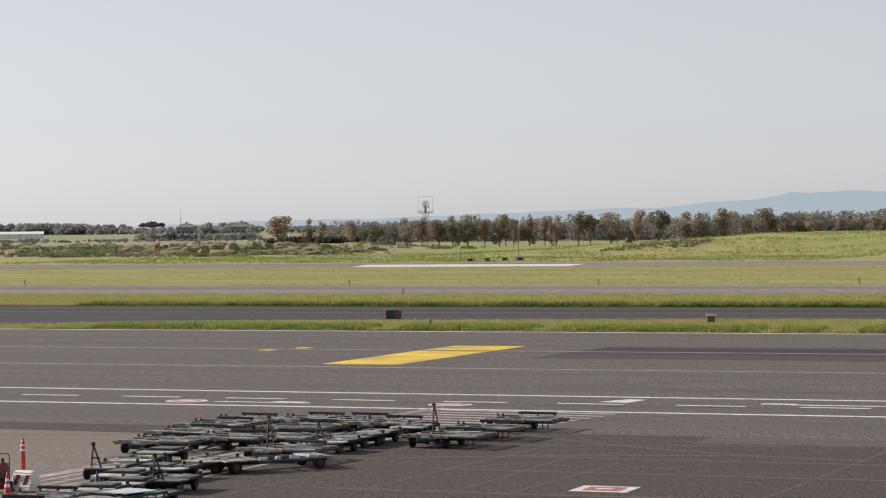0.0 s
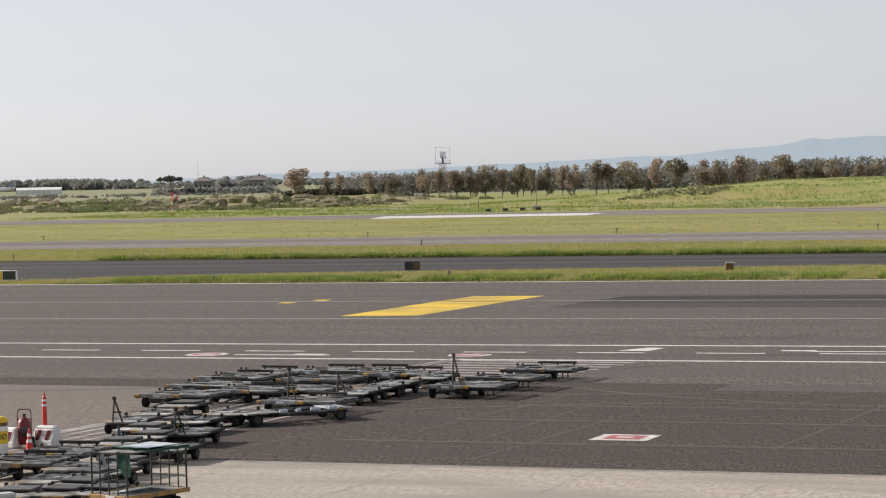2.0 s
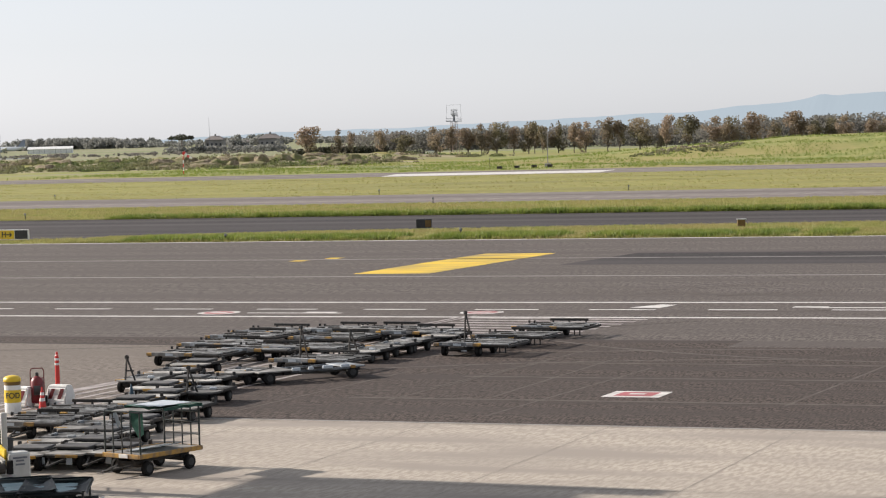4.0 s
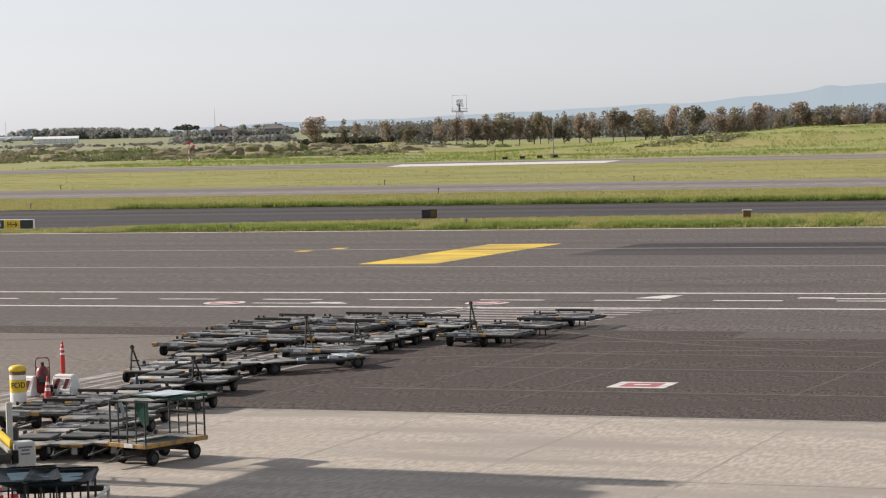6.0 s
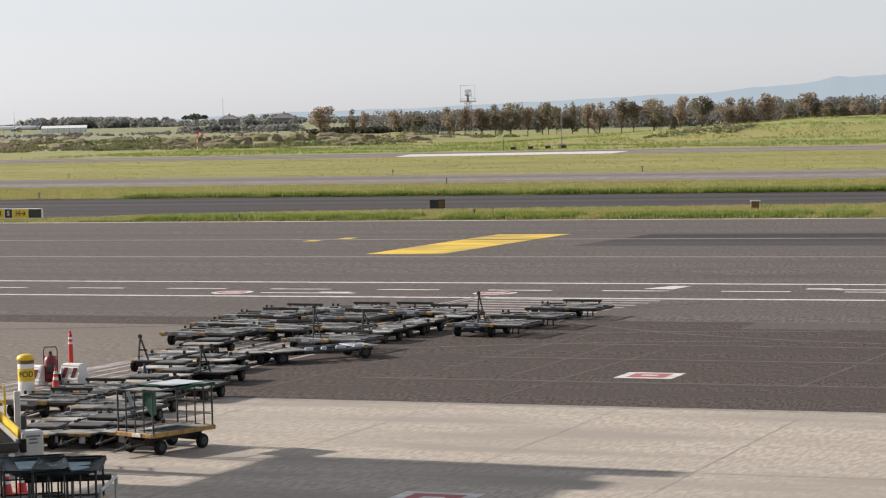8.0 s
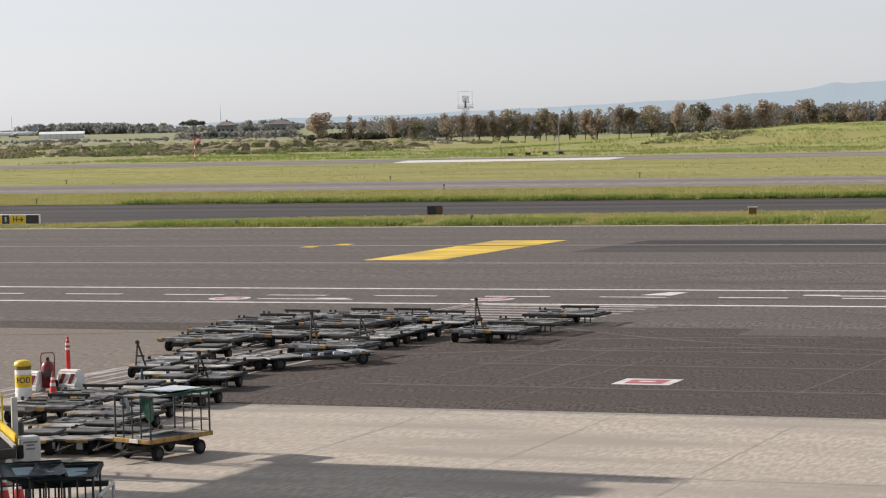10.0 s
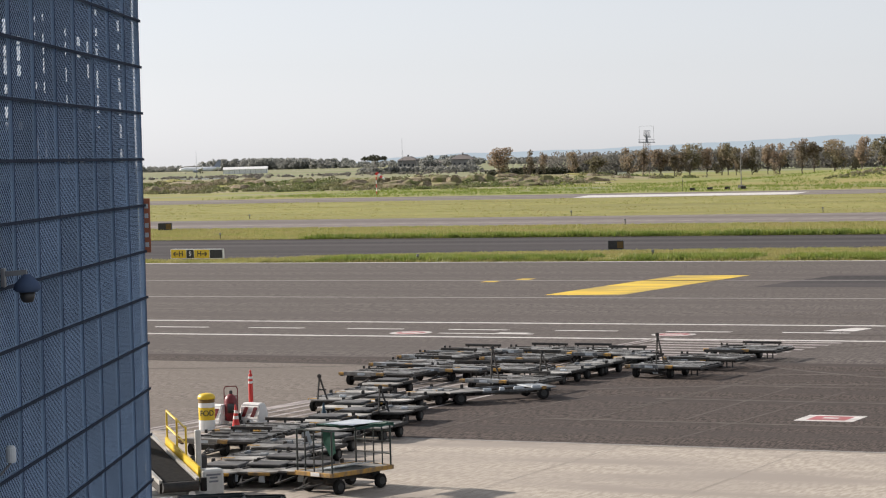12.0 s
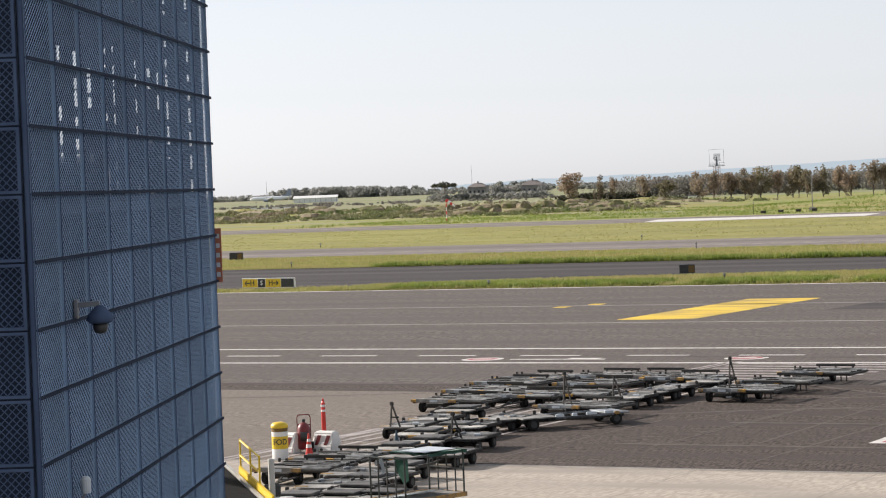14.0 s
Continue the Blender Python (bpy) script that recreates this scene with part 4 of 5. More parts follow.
def extinguisher(x, y):
    d = thing("fire_extinguisher", "wheeled dark red fire extinguisher with tubular handle", "extinguisher", at=pose(x, y, 0, 0, 0, 30))
    part("tank", lathe(B(), [(0.1, 0.12), (0.23, 0.16), (0.23, 0.9), (0.17, 1.02), (0.06, 1.1)], 18), M_DKRED, d, smooth=True)
    part("valve", lathe(B(), [(0.06, 1.09), (0.06, 1.2), (0.03, 1.22)], 10), M_BLACK, d)
    bm = B()
    for sx in (-0.24, 0.24):
        rod(bm, (sx, 0.12, 0.15), (sx, 0.2, 1.25), 0.02, 6)
        rod(bm, (sx, 0.2, 1.25), (sx * 0.8, 0.1, 1.36), 0.02, 6)
    rod(bm, (-0.19, 0.1, 1.36), (0.19, 0.1, 1.36), 0.02, 6)
    rod(bm, (-0.24, 0.18, 1.0), (0.24, 0.18, 1.0), 0.02, 6)
    part("handle", bm, M_DKRED, d, "tubular red handle")
    part("hose_reel", rod(B(), (-0.12, -0.24, 0.6), (0.12, -0.24, 0.6), 0.17, 14), M_BLACK, d, "coiled black hose")
    for sx in (-0.3, 0.3):
        wheel(d, sx, 0.12, 0.2, 0.08)
    return d


extinguisher(-46.08, 76.35)


def cone(x, y, h=0.75, a=0, paint=M_RED, label="orange-red traffic cone with white reflective bands"):
    d = thing("traffic_cone", label, "cone", "traffic cones", at=pose(x, y, 0, 0, 0, a))
    part("base", box(B(), (0, 0, 0.02), (0.36, 0.36, 0.04), bevel=0.01), paint, d)
    def r(z):
        return 0.15 - 0.125 * z / h
    part("body", lathe(B(), [(r(0.04), 0.04), (r(h * 0.98), h * 0.98), (r(h) * 0.6, h)], 16), paint, d, smooth=False)
    for z0, z1 in () if paint is not M_RED else ((0.38, 0.52), (0.64, 0.76)):
        part("band", lathe(B(), [(0.02, h * z0), (r(h * z0) + 0.004, h * z0), (r(h * z1) + 0.004, h * z1), (0.02, h * z1)], 16), M_WHITE, d, "white band")
    return d


cone(-45.32, 75.4, 0.82)
cone(-33.70, 53.55)
cone(-33.47, 53.88)
cone(-42.6, 76.9, 0.8, 0, M_TARP_BLUE, "plain dark blue-green cone beside the dollies")
post = thing("marker_post", "tall red flexible marker post with white bands", "post", at=pose(-47.7, 80.5, 0))
part("foot", lathe(B(), [(0.2, 0), (0.2, 0.03), (0.1, 0.07)], 14), M_BLACK, post)
part("pole", lathe(B(), [(0.085, 0.05), (0.085, 0.9), (0.07, 1.4), (0.03, 1.46)], 14), M_RED, post)
part("loop", lathe(B(), [(0.03, 1.45), (0.05, 1.5), (0.03, 1.56)], 10), M_RED, post)
for z in (1.06, 1.24):
    part("band", lathe(B(), [(0.02, z), (0.089, z), (0.087, z + 0.08), (0.02, z + 0.08)], 14), M_WHITE, post, "white band")


def belt_loader():
    """Conveyor loader; low end of the belt towards -y."""
    d = thing("belt_loader", "off-white belt loader with black belt and yellow side guard", "loader", at=pose(-36.69, 57.2, 0, 0, 0, 50))
    part("chassis", box(B(), (0, 1.2, 0.45), (1.7, 4.6, 0.4), bevel=0.06), M_BODY, d)
    part("bumper", box(B(), (0, -1.2, 0.35), (1.75, 0.2, 0.35), bevel=0.03), M_BODY, d)
    st = part("warning_board", box(B(), (-0.9, 1.1, 0.55), (0.03, 4.4, 0.36)), M_BROWN, d, "yellow and brown striped side")
    for k in range(11):
        part("stripe", bar(B(), (-0.925, -0.9 + k * 0.4, 0.4), (-0.925, -0.72 + k * 0.4, 0.7), 0.012, 0.14), M_YELLOW, st)
    for x in (-0.75, 0.75):
        for y in (-0.3, 2.8):
            wheel(d, x, y, 0.36, 0.22)
    # inclined conveyor: its low end near the front
    a, b = Vector((0.0, -1.3, 0.72)), Vector((0.0, 5.2, 2.0))
    part("conveyor", bar(B(), a, b, 1.1, 0.26), M_DARK, d)
    up = Vector((0, 0, 0.15))
    part("belt", bar(B(), a + up, b + up, 0.86, 0.05), M_RUBBER, d, "black rubber belt")
    for sx in (-0.52, 0.52):
        part("belt_rim", bar(B(), a + up + Vector((sx, 0, 0.02)), b + up + Vector((sx, 0, 0.02)), 0.09, 0.12), M_BODY, d)
    part("end_roller", rod(B(), (-0.5, -1.36, 0.75), (0.5, -1.36, 0.75), 0.14, 12), M_DARK, d)
    part("guard", bar(B(), (0.66, -1.0, 1.0), (0.66, 1.9, 1.55), 0.06, 0.4), M_YELLOW, d, "yellow side guard")
    for k, y in enumerate((0.2, 1.0, 1.9)):
        z = 1.25 + (y + 0.2) * 0.19
        part("guard_post", rod(B(), (0.7, y, z - 0.2), (0.7, y, z + 0.85), 0.03, 8), M_YELLOW, d)
    for dz in (0.45, 0.93):
        part("hand_rail", rod(B(), (0.7, 0.2, 1.3 + dz * 0.9), (0.7, 1.9, 1.63 + dz * 0.9), 0.03, 8), M_YELLOW, d)
    part("mast", box(B(), (0.86, -0.35, 1.5), (0.16, 0.12, 1.25), bevel=0.02), M_BODY, d, "pale grey mast")
    con = part("console", box(B(), (1.0, -0.95, 0.72), (0.6, 0.5, 0.8), bevel=0.05), M_BODY, d, "control console")
    for z, w in ((0.98, 0.4), (0.9, 0.22), (0.8, 0.26)):
        part("mark", box(B(), (1.0, -1.204, z), (w, 0.012, 0.05)), M_GREY, con)
    part("seat", box(B(), (1.0, -0.2, 0.8), (0.5, 0.5, 0.14), bevel=0.05), M_BLACK, d)
    part("seat_back", box(B(), (1.0, 0.08, 1.1), (0.5, 0.12, 0.55), bevel=0.05), M_BLACK, d)
    part("lamp", rod(B(), (0.35, -1.31, 0.5), (0.35, -1.29, 0.5), 0.1, 12), M_WHITE, d)
    part("bumper_roll", rod(B(), (0.64, -1.42, 0.6), (0.64, -1.42, 0.95), 0.09, 10), M_RUBBER, d)
    return d


belt_loader()


def striped_board(x, y, a):
    d = thing("striped_board", "white board with dark red upright stripes", "barrier", at=pose(x, y, 0, 0, 0, a))
    part("board", box(B(), (0, 0, 0.55), (1.7, 0.05, 0.7), bevel=0.01), M_WHITE, d)
    for k in range(7):
        part("stripe", box(B(), (-0.72 + 0.24 * k, -0.03, 0.55), (0.08, 0.012, 0.66)), M_DKRED, d)
    for sx in (-0.7, 0.7):
        part("foot", box(B(), (sx, 0, 0.13), (0.08, 0.5, 0.26), bevel=0.01), M_DARK, d)
    return d


striped_board(-34.6, 52.9, 62)
# tubular rail with a dark padded beam
rail = thing("boarding_rail", "pale tubular rail with dark padded beam on posts", "rail", at=pose(-29.15, 48.75, 0, 0, 0, 20))
bm = B()
rod(bm, (0.9, -0.5, 0), (0.9, -0.5, 1.05), 0.04, 8)
rod(bm, (0.9, -0.5, 1.05), (1.0, 1.0, 1.15), 0.04, 8)
rod(bm, (1.0, 1.0, 1.15), (1.0, 1.0, 0), 0.04, 8)
part("rail", bm, M_BODY, rail, "pale tubular hand rail")
part("beam", rod(B(), (-1.1, 0.9, 1.12), (0.9, 0.95, 1.15), 0.07, 10), M_BLACK, rail, "dark padded beam")
part("post", rod(B(), (-1.0, 0.9, 0), (-1.0, 0.9, 1.1), 0.04, 8), M_STEEL, rail)
part("post", rod(B(), (0.0, 0.92, 0), (0.0, 0.92, 1.1), 0.04, 8), M_STEEL, rail)


# ---- fittings of the tower ----
def on_tower(s, z, out=0.0):
    return Matrix.Translation(NEAR) @ pose(0, 0, 0, 0, 0, wall_turn) @ pose(s, -out, z)


dome = thing("dome_camera", "grey dome surveillance camera on a wall arm", "camera", at=on_tower(2.77, 7.55))
part("bracket", box(B(), (0, -0.05, 0.12), (0.16, 0.06, 0.3), bevel=0.01), M_GREY, dome)
part("arm", bar(B(), (0, -0.06, 0.18), (0, -0.42, 0.2), 0.07, 0.08), M_GREY, dome)
part("hood", lathe(B(), [(0.05, 0.17), (0.1, 0.12), (0.19, 0.03), (0.215, -0.06), (0.17, -0.11)], 20, (0, -0.42, 0)), M_FACADE_DARK, dome, "dark grey hood", smooth=True)
part("dome", lathe(B(), [(0.12, -0.11), (0.115, -0.2), (0.09, -0.26), (0.03, -0.28)], 18, (0, -0.42, 0)), M_BLACK, dome, "dark glass dome", smooth=True)
sensor = thing("wall_sensor", "small pale weatherproof sensor on the mesh wall", "sensor", at=on_tower(2.1, 5.0))
part("stem", rod(B(), (0, -0.05, -0.35), (0, -0.22, -0.16), 0.02, 6), M_GREY, sensor)
part("head", lathe(B(), [(0.07, -0.16), (0.08, -0.12), (0.08, 0.06), (0.05, 0.1)], 14, (0, -0.22, 0)), M_SHEET, sensor)
plate = thing("wall_sign", "narrow rust-orange sign standing out from the tower edge", "sign", at=on_tower(LEN + 0.02, 8.06))
part("board", box(B(), (0.0, -0.06, 0), (0.03, 0.16, 1.18), bevel=0.008), M_CORTEN, plate)
for k in range(5):
    part("mark", box(B(), (-0.018, -0.06, 0.42 - 0.21 * k), (0.008, 0.08, 0.1)), M_SHEET, plate)


# ---- airfield signs and lights ----
def panel_sign(x0, y0, x1, y1, cells, h=0.95):
    """Row of sign faces: cells of (width share, material, text, text material)."""
    a = math.degrees(math.atan2(y1 - y0, x1 - x0))
    L = math.hypot(x1 - x0, y1 - y0)
    d = thing("taxiway_sign", "lit taxiway sign with yellow and black faces", "sign", "taxiway signs", at=pose(x0, y0, 0, 0, 0, a))
    part("case", box(B(), (L / 2, 0.1, 0.2 + h / 2), (L, 0.18, h), bevel=0.02), M_WHITE, d, "pale sign case")
    for k in (0.12, 0.88):
        part("leg", box(B(), (L * k, 0.1, 0.1), (0.08, 0.08, 0.2)), M_GREY, d)
    x = 0.0
    for w, m, text, tm in cells:
        cw = w * (L - 0.12)
        f = part("face", box(B(), (x + cw / 2 + 0.04, 0.004, 0.2 + h / 2), (cw - 0.05, 0.012, h - 0.14)), m, d)
        if text:
            t = lettering(text, 0.72, tm, f)
            t.matrix_basis = pose(x + cw / 2 + 0.04 + (0.3 if text[-1] == "<" else -0.3), -0.006, 0.2 + h / 2) if len(text) > 1 else pose(x + cw / 2 + 0.04, -0.006, 0.2 + h / 2)
        x += cw
    return d


def h_face(d, cx, z, arrow):
    """Letter H with an arrow, dark on yellow."""
    t = lettering("H", 0.72, M_BLACK, d)
    t.matrix_basis = pose(cx - 0.28 * arrow, -0.008, z)
    part("arrow", box(B(), (cx + 0.25 * arrow, -0.008, z), (0.5, 0.012, 0.1)), M_BLACK, d)
    bm = B()
    tip = cx + 0.58 * arrow
    for s in (1, -1):
        bar(bm, (tip, -0.008, z), (tip - 0.22 * arrow, -0.008, z + 0.2 * s), 0.012, 0.1)
    part("arrow_head", bm, M_BLACK, d)


sg = panel_sign(-129.0, 203.3, -122.9, 203.0, [(0.30, M_YELLOW, "", None), (0.15, M_BLACK, "", None), (0.30, M_YELLOW, "", None), (0.25, M_BLACK, "", None)])
h_face(sg, 0.94, 0.67, -1)
h_face(sg, 3.63, 0.67, 1)
letter = lettering("S", 0.6, M_WHITE, sg)
letter.matrix_basis = pose(2.28, -0.008, 0.67)


def back_sign(x, y, w, a, h=0.85):
    d = thing("sign_box", "dark-backed airfield sign with a yellow face at one end", "sign", "sign boxes", at=pose(x, y, 0, 0, 0, a))
    part("case", box(B(), (0, 0, 0.12 + h / 2), (w, 0.5, h), bevel=0.03), M_BLACK, d)
    part("face", box(B(), (w * 0.28, -0.256, 0.12 + h / 2), (w * 0.38, 0.012, h * 0.75)), M_BROWN, d, "dull yellow end")
    for k in (-0.35, 0.35):
        part("leg", box(B(), (w * k, 0, 0.06), (0.1, 0.3, 0.12)), M_GREY, d)
    return d


back_sign(-90.0, 221.0, 1.5, 20)
back_sign(-186.8, 293.2, 1.9, 20, 1.0)
lamp_box = thing("light_cabinet", "small pale grey equipment cabinet in the grass", "cabinet", at=pose(-56.9, 214.2, 0, 0, 0, 20))
part("body", box(B(), (0, 0, 0.42), (0.7, 0.5, 0.8), bevel=0.03), M_BROWN, lamp_box)
part("lid", box(B(), (0.05, 0, 0.84), (0.85, 0.6, 0.1), bevel=0.02), M_BODY, lamp_box)


def edge_light(x, y, h=0.6):
    d = thing("edge_light", "small dark airfield edge light on a stem", "light", "edge lights", at=pose(x, y, 0))
    part("stem", rod(B(), (0, 0, 0), (0, 0, h), 0.05, 6), M_DARK, d)
    part("head", lathe(B(), [(0.1, h - 0.02), (0.14, h + 0.05), (0.12, h + 0.2), (0.05, h + 0.24)], 10), M_STEEL, d)
    return d


for x, y, h in ((-207, 350.5, 0.5), (-157.1, 258.9, 0.6), (-147.2, 344, 0.6), (-108, 344, 0.6), (-100.5, 199.6, 0.5), (-79.2, 203.0, 0.6), (-120, 298, 0.6), (-70, 343.8, 0.7), (-30, 343.6, 0.8), (-203, 540, 2.6)):
    edge_light(x, y, h)
for x, y in ((-199.5, 537), (-196.7, 541), (-193.9, 545), (-191.4, 549)):
    d = thing("approach_light_box", "low dark approach light unit in the grass", "light", "approach lights", at=pose(x, y, 0))
    part("body", box(B(), (0, 0, 0.55), (1.1, 0.8, 0.6), bevel=0.06), M_DARK, d)
    part("leg", box(B(), (-0.35, 0, 0.13), (0.1, 0.1, 0.26)), M_GREY, d)
    part("leg", box(B(), (0.35, 0, 0.13), (0.1, 0.1, 0.26)), M_GREY, d)

mast = thing("antenna_mast", "slender pale mast standing in the airfield grass", "mast", at=pose(-194, 555, 0))
part("base", box(B(), (0, 0, 0.5), (1.3, 1.0, 1.0), bevel=0.04), M_HOUSE, mast)
part("pole", rod(B(), (0, 0, 1.0), (0, 0, 8.6), 0.13, 8, 0.08), M_HOUSE, mast)
part("cross_arm", rod(B(), (-0.35, 0, 6.2), (0.35, 0, 6.2), 0.06, 6), M_HOUSE, mast)

sock = thing("windsock", "red and white windsock on a striped pole", "windsock", at=pose(-293.5, 560.6, 0))
for k in range(6):
    part("pole_section", rod(B(), (0, 0, k * 0.95), (0, 0, (k + 1) * 0.95), 0.12, 8), (M_RED, M_WHITE)[k % 2], sock)
for k in range(4):
    a, b = Vector((0.15, -0.1, 5.55)) + k * Vector((0.62, -0.1, -0.38)), Vector((0.15, -0.1, 5.55)) + (k + 1) * Vector((0.62, -0.1, -0.38))
    part("sleeve", rod(B(), a, b, 0.5 - 0.07 * k, 10, 0.43 - 0.07 * k), (M_RED, M_WHITE)[k % 2], sock)


def radar_tower(x, y, z0):
    d = thing("radar_tower", "lattice radar tower with antenna inside a square frame", "tower", at=pose(x, y, z0))
    H = 12.7
    for sx in (-1, 1):
        for sy in (-1, 1):
            part("leg", bar(B(), (sx * 1.5, sy * 1.5, 0), (sx * 0.9, sy * 0.9, H), 0.13, 0.13), M_FADED_RED, d)
    for k in range(5):
        z, w0, w1 = k * H / 5, 1.5 - 0.12 * k, 1.5 - 0.12 * (k + 1)
        for sy in (-1, 1):
            part("brace", bar(B(), (-w0, sy * w0, z), (w1, sy * w1, z + H / 5), 0.07, 0.07), M_FADED_RED, d)
            part("brace", bar(B(), (w0, sy * w0, z), (-w1, sy * w1, z + H / 5), 0.07, 0.07), M_FADED_RED, d)
    part("platform", box(B(), (0, 0, H + 0.1), (5.2, 3.6, 0.25)), M_GREY, d)
    for z in (0.6, 1.2):
        for s in (-1, 1):
            part("rail", bar(B(), (-2.6, s * 1.8, H + z), (2.6, s * 1.8, H + z), 0.1, 0.1), M_GREY, d)
    part("pedestal", lathe(B(), [(0.5, H + 0.2), (0.35, H + 2.4)], 10), M_GREY, d)
    bm = B()
    def dish(u, v):
        return (0.1 + 1.25 * u, -0.5 + 0.6 * (u * u + v * v) - 0.4 * v, H + 3.3 + 1.35 * v)
    steps = [k / 4 - 1 for k in range(9)]
    for k in steps:
        for q in range(8):
            u0, u1 = steps[q], steps[q + 1]
            bar(bm, dish(u0, k), dish(u1, k), 0.09, 0.09)
            bar(bm, dish(k, u0), dish(k, u1), 0.07, 0.07)
    bar(bm, (0.1, 0, H + 2.3), (0.1, -0.4, H + 3.3), 0.25, 0.25)
    bar(bm, (0.1, -0.3, H + 2.2), (-0.7, -1.6, H + 3.0), 0.12, 0.12)
    part("antenna", bm, M_GREY, d, "grey openwork radar dish")
    bm = B()
    for sx in (-2.9, 2.9):
        bar(bm, (sx, 0, H), (sx, 0, H + 6.3), 0.06, 0.06)
    bar(bm, (-2.9, 0, H + 6.3), (2.9, 0, H + 6.3), 0.06, 0.06)
    part("frame", bm, M_STEEL, d, "thin square frame")
    return d


radar_tower(-344.5, 879, 0)


# ---- trees ----
M_LEAF_COPSE = material("copse_foliage", (0.20, 0.185, 0.165), (0.25, 0.23, 0.205), 0.1, 0.85, c=(0.19, 0.19, 0.165), cscale=0.03, translucent=0.4)

def leaf_mesh(name, rng, blobs, count, size, mat):
    """Crown of many small leaf clumps scattered in overlapping lobes."""
    vs, fs = [], []
    w = np.array([b[3] ** 2 for b in blobs])
    for b in rng.choice(len(blobs), count, p=w / w.sum()):
        cx, cy, cz, r, sq = blobs[b]
        v = rng.normal(size=3)
        v /= np.linalg.norm(v)
        k = r * rng.uniform(0.45, 1.05) ** 0.6
        c = np.array((cx + v[0] * k, cy + v[1] * k, cz + v[2] * k * sq))
        u, t = rng.normal(size=3), rng.normal(size=3)
        u /= np.linalg.norm(u)
        t = np.cross(u, t)
        t /= np.linalg.norm(t)
        s = size * rng.uniform(0.5, 1.3)
        n = len(vs)
        vs += [tuple(c - u * s), tuple(c + t * s * 0.6), tuple(c + u * s), tuple(c - t * s * 0.6)]
        fs.append((n, n + 1, n + 2, n + 3))
    return raw(name, vs, fs, mat)


def tree(seed, h, spread, mat, label, count=1000):
    rng = np.random.default_rng(seed)
    d = thing("tree", label, "tree", "row of trees")
    bm = B()
    fork = h * rng.uniform(0.10, 0.16)
    rod(bm, (0, 0, -0.3), (rng.normal() * 0.2, 0, fork), 0.26, 7, 0.2)
    blobs = []
    n = int(rng.integers(8, 11))
    for k in range(n):
        a = 2 * math.pi * (k + rng.uniform(-0.3, 0.3)) / n
        r = spread * rng.uniform(0.25, 0.85)
        z = h * rng.uniform(0.26, 0.86)
        tip = (r * math.cos(a), r * math.sin(a), z)
        rod(bm, (0, 0, fork - 0.1), tip, 0.13, 5, 0.03)
        for q in range(3):
            br = h * rng.uniform(0.07, 0.14)
            blobs.append((tip[0] + rng.normal() * spread * 0.25, tip[1] + rng.normal() * spread * 0.25, min(h - br * 0.8, tip[2] + rng.normal() * h * 0.12), br, rng.uniform(0.8, 1.3)))
    blobs.append((rng.normal() * 0.3, 0, h * 0.9, h * 0.1, 1.2))
    blobs.append((rng.normal() * spread * 0.3, 0, h * 0.32, h * 0.1, 1.0))
    part("trunk", bm, M_BARK, d)
    lf = leaf_mesh("crown", rng, blobs, count, 0.36, mat)
    lf.parent = d
    return d


RUST = "broad-crowned tree with thin rust-brown spring foliage"
OLIV = "broad-crowned tree with dark olive foliage and thin trunk"
kinds = [tree(1, 12.0, 3.4, M_LEAF_RUST, RUST, 1900), tree(3, 12.0, 3.4, M_LEAF_RUST, RUST, 1700), tree(6, 12.0, 3.2, M_LEAF_RUST, RUST, 1500),
         tree(2, 12.0, 3.4, M_LEAF_OLIVE, OLIV, 2000), tree(4, 12.0, 3.2, M_LEAF_OLIVE, OLIV, 1800), tree(5, 12.0, 3.5, M_LEAF_OLIVE, OLIV, 1900)]
rng = np.random.default_rng(11)
# place along the row, height and breadth of each crown
RUST_ROW = [(-399.5, 12.0, 10.0), (-388.4, 11.1, 4.7), (-381.4, 10.3, 3.4), (-369.7, 9.8, 5.1), (-348.3, 10.8, 7.2), (-342.3, 11.1, 5.1), (-334.7, 10.0, 8.4), (-328.3, 11.3, 6.3), (-316.5, 10.4, 5.4), (-292.2, 10.9, 5.4), (-287.0, 11.1, 6.2), (-279.6, 12.8, 6.6), (-255.7, 12.6, 5.7), (-238.0, 11.7, 9.4), (-224.5, 13.2, 9.4), (-209.0, 12.8, 9.3), (-191.6, 10.9, 7.3), (-183.1, 9.7, 6.4), (-169.2, 9.8, 8.0)]
OLIVE_ROW = [(-359.8, 8.1, 8.5), (-322.9, 11.8, 8.4), (-311.1, 11.5, 6.7), (-307.1, 11.9, 5.8), (-303.0, 10.1, 4.6), (-298.8, 11.6, 5.8), (-276.0, 11.5, 6.2), (-267.6, 11.9, 9.5), (-260.0, 7.6, 4.5), (-249.3, 12.8, 8.6), (-232.4, 11.6, 6.5), (-217.0, 9.8, 6.5), (-202.7, 9.4, 6.1), (-196.7, 10.1, 6.1), (-176.7, 10.7, 7.2)]
for base, places in ((0, RUST_ROW), (3, OLIVE_ROW)):
    for i, (x, h, w) in enumerate(places):
        m = pose(x, 866 + rng.normal() * 2.5, terrain(x, 866), 0, 0, rng.uniform(0, 360))
        c = kinds[base + i % 3]
        if i < 3:
            c.matrix_basis = m
        else:
            c = copy_thing(c, m)
        c.scale = (w / 7.4, w / 7.4, h / 12.0)

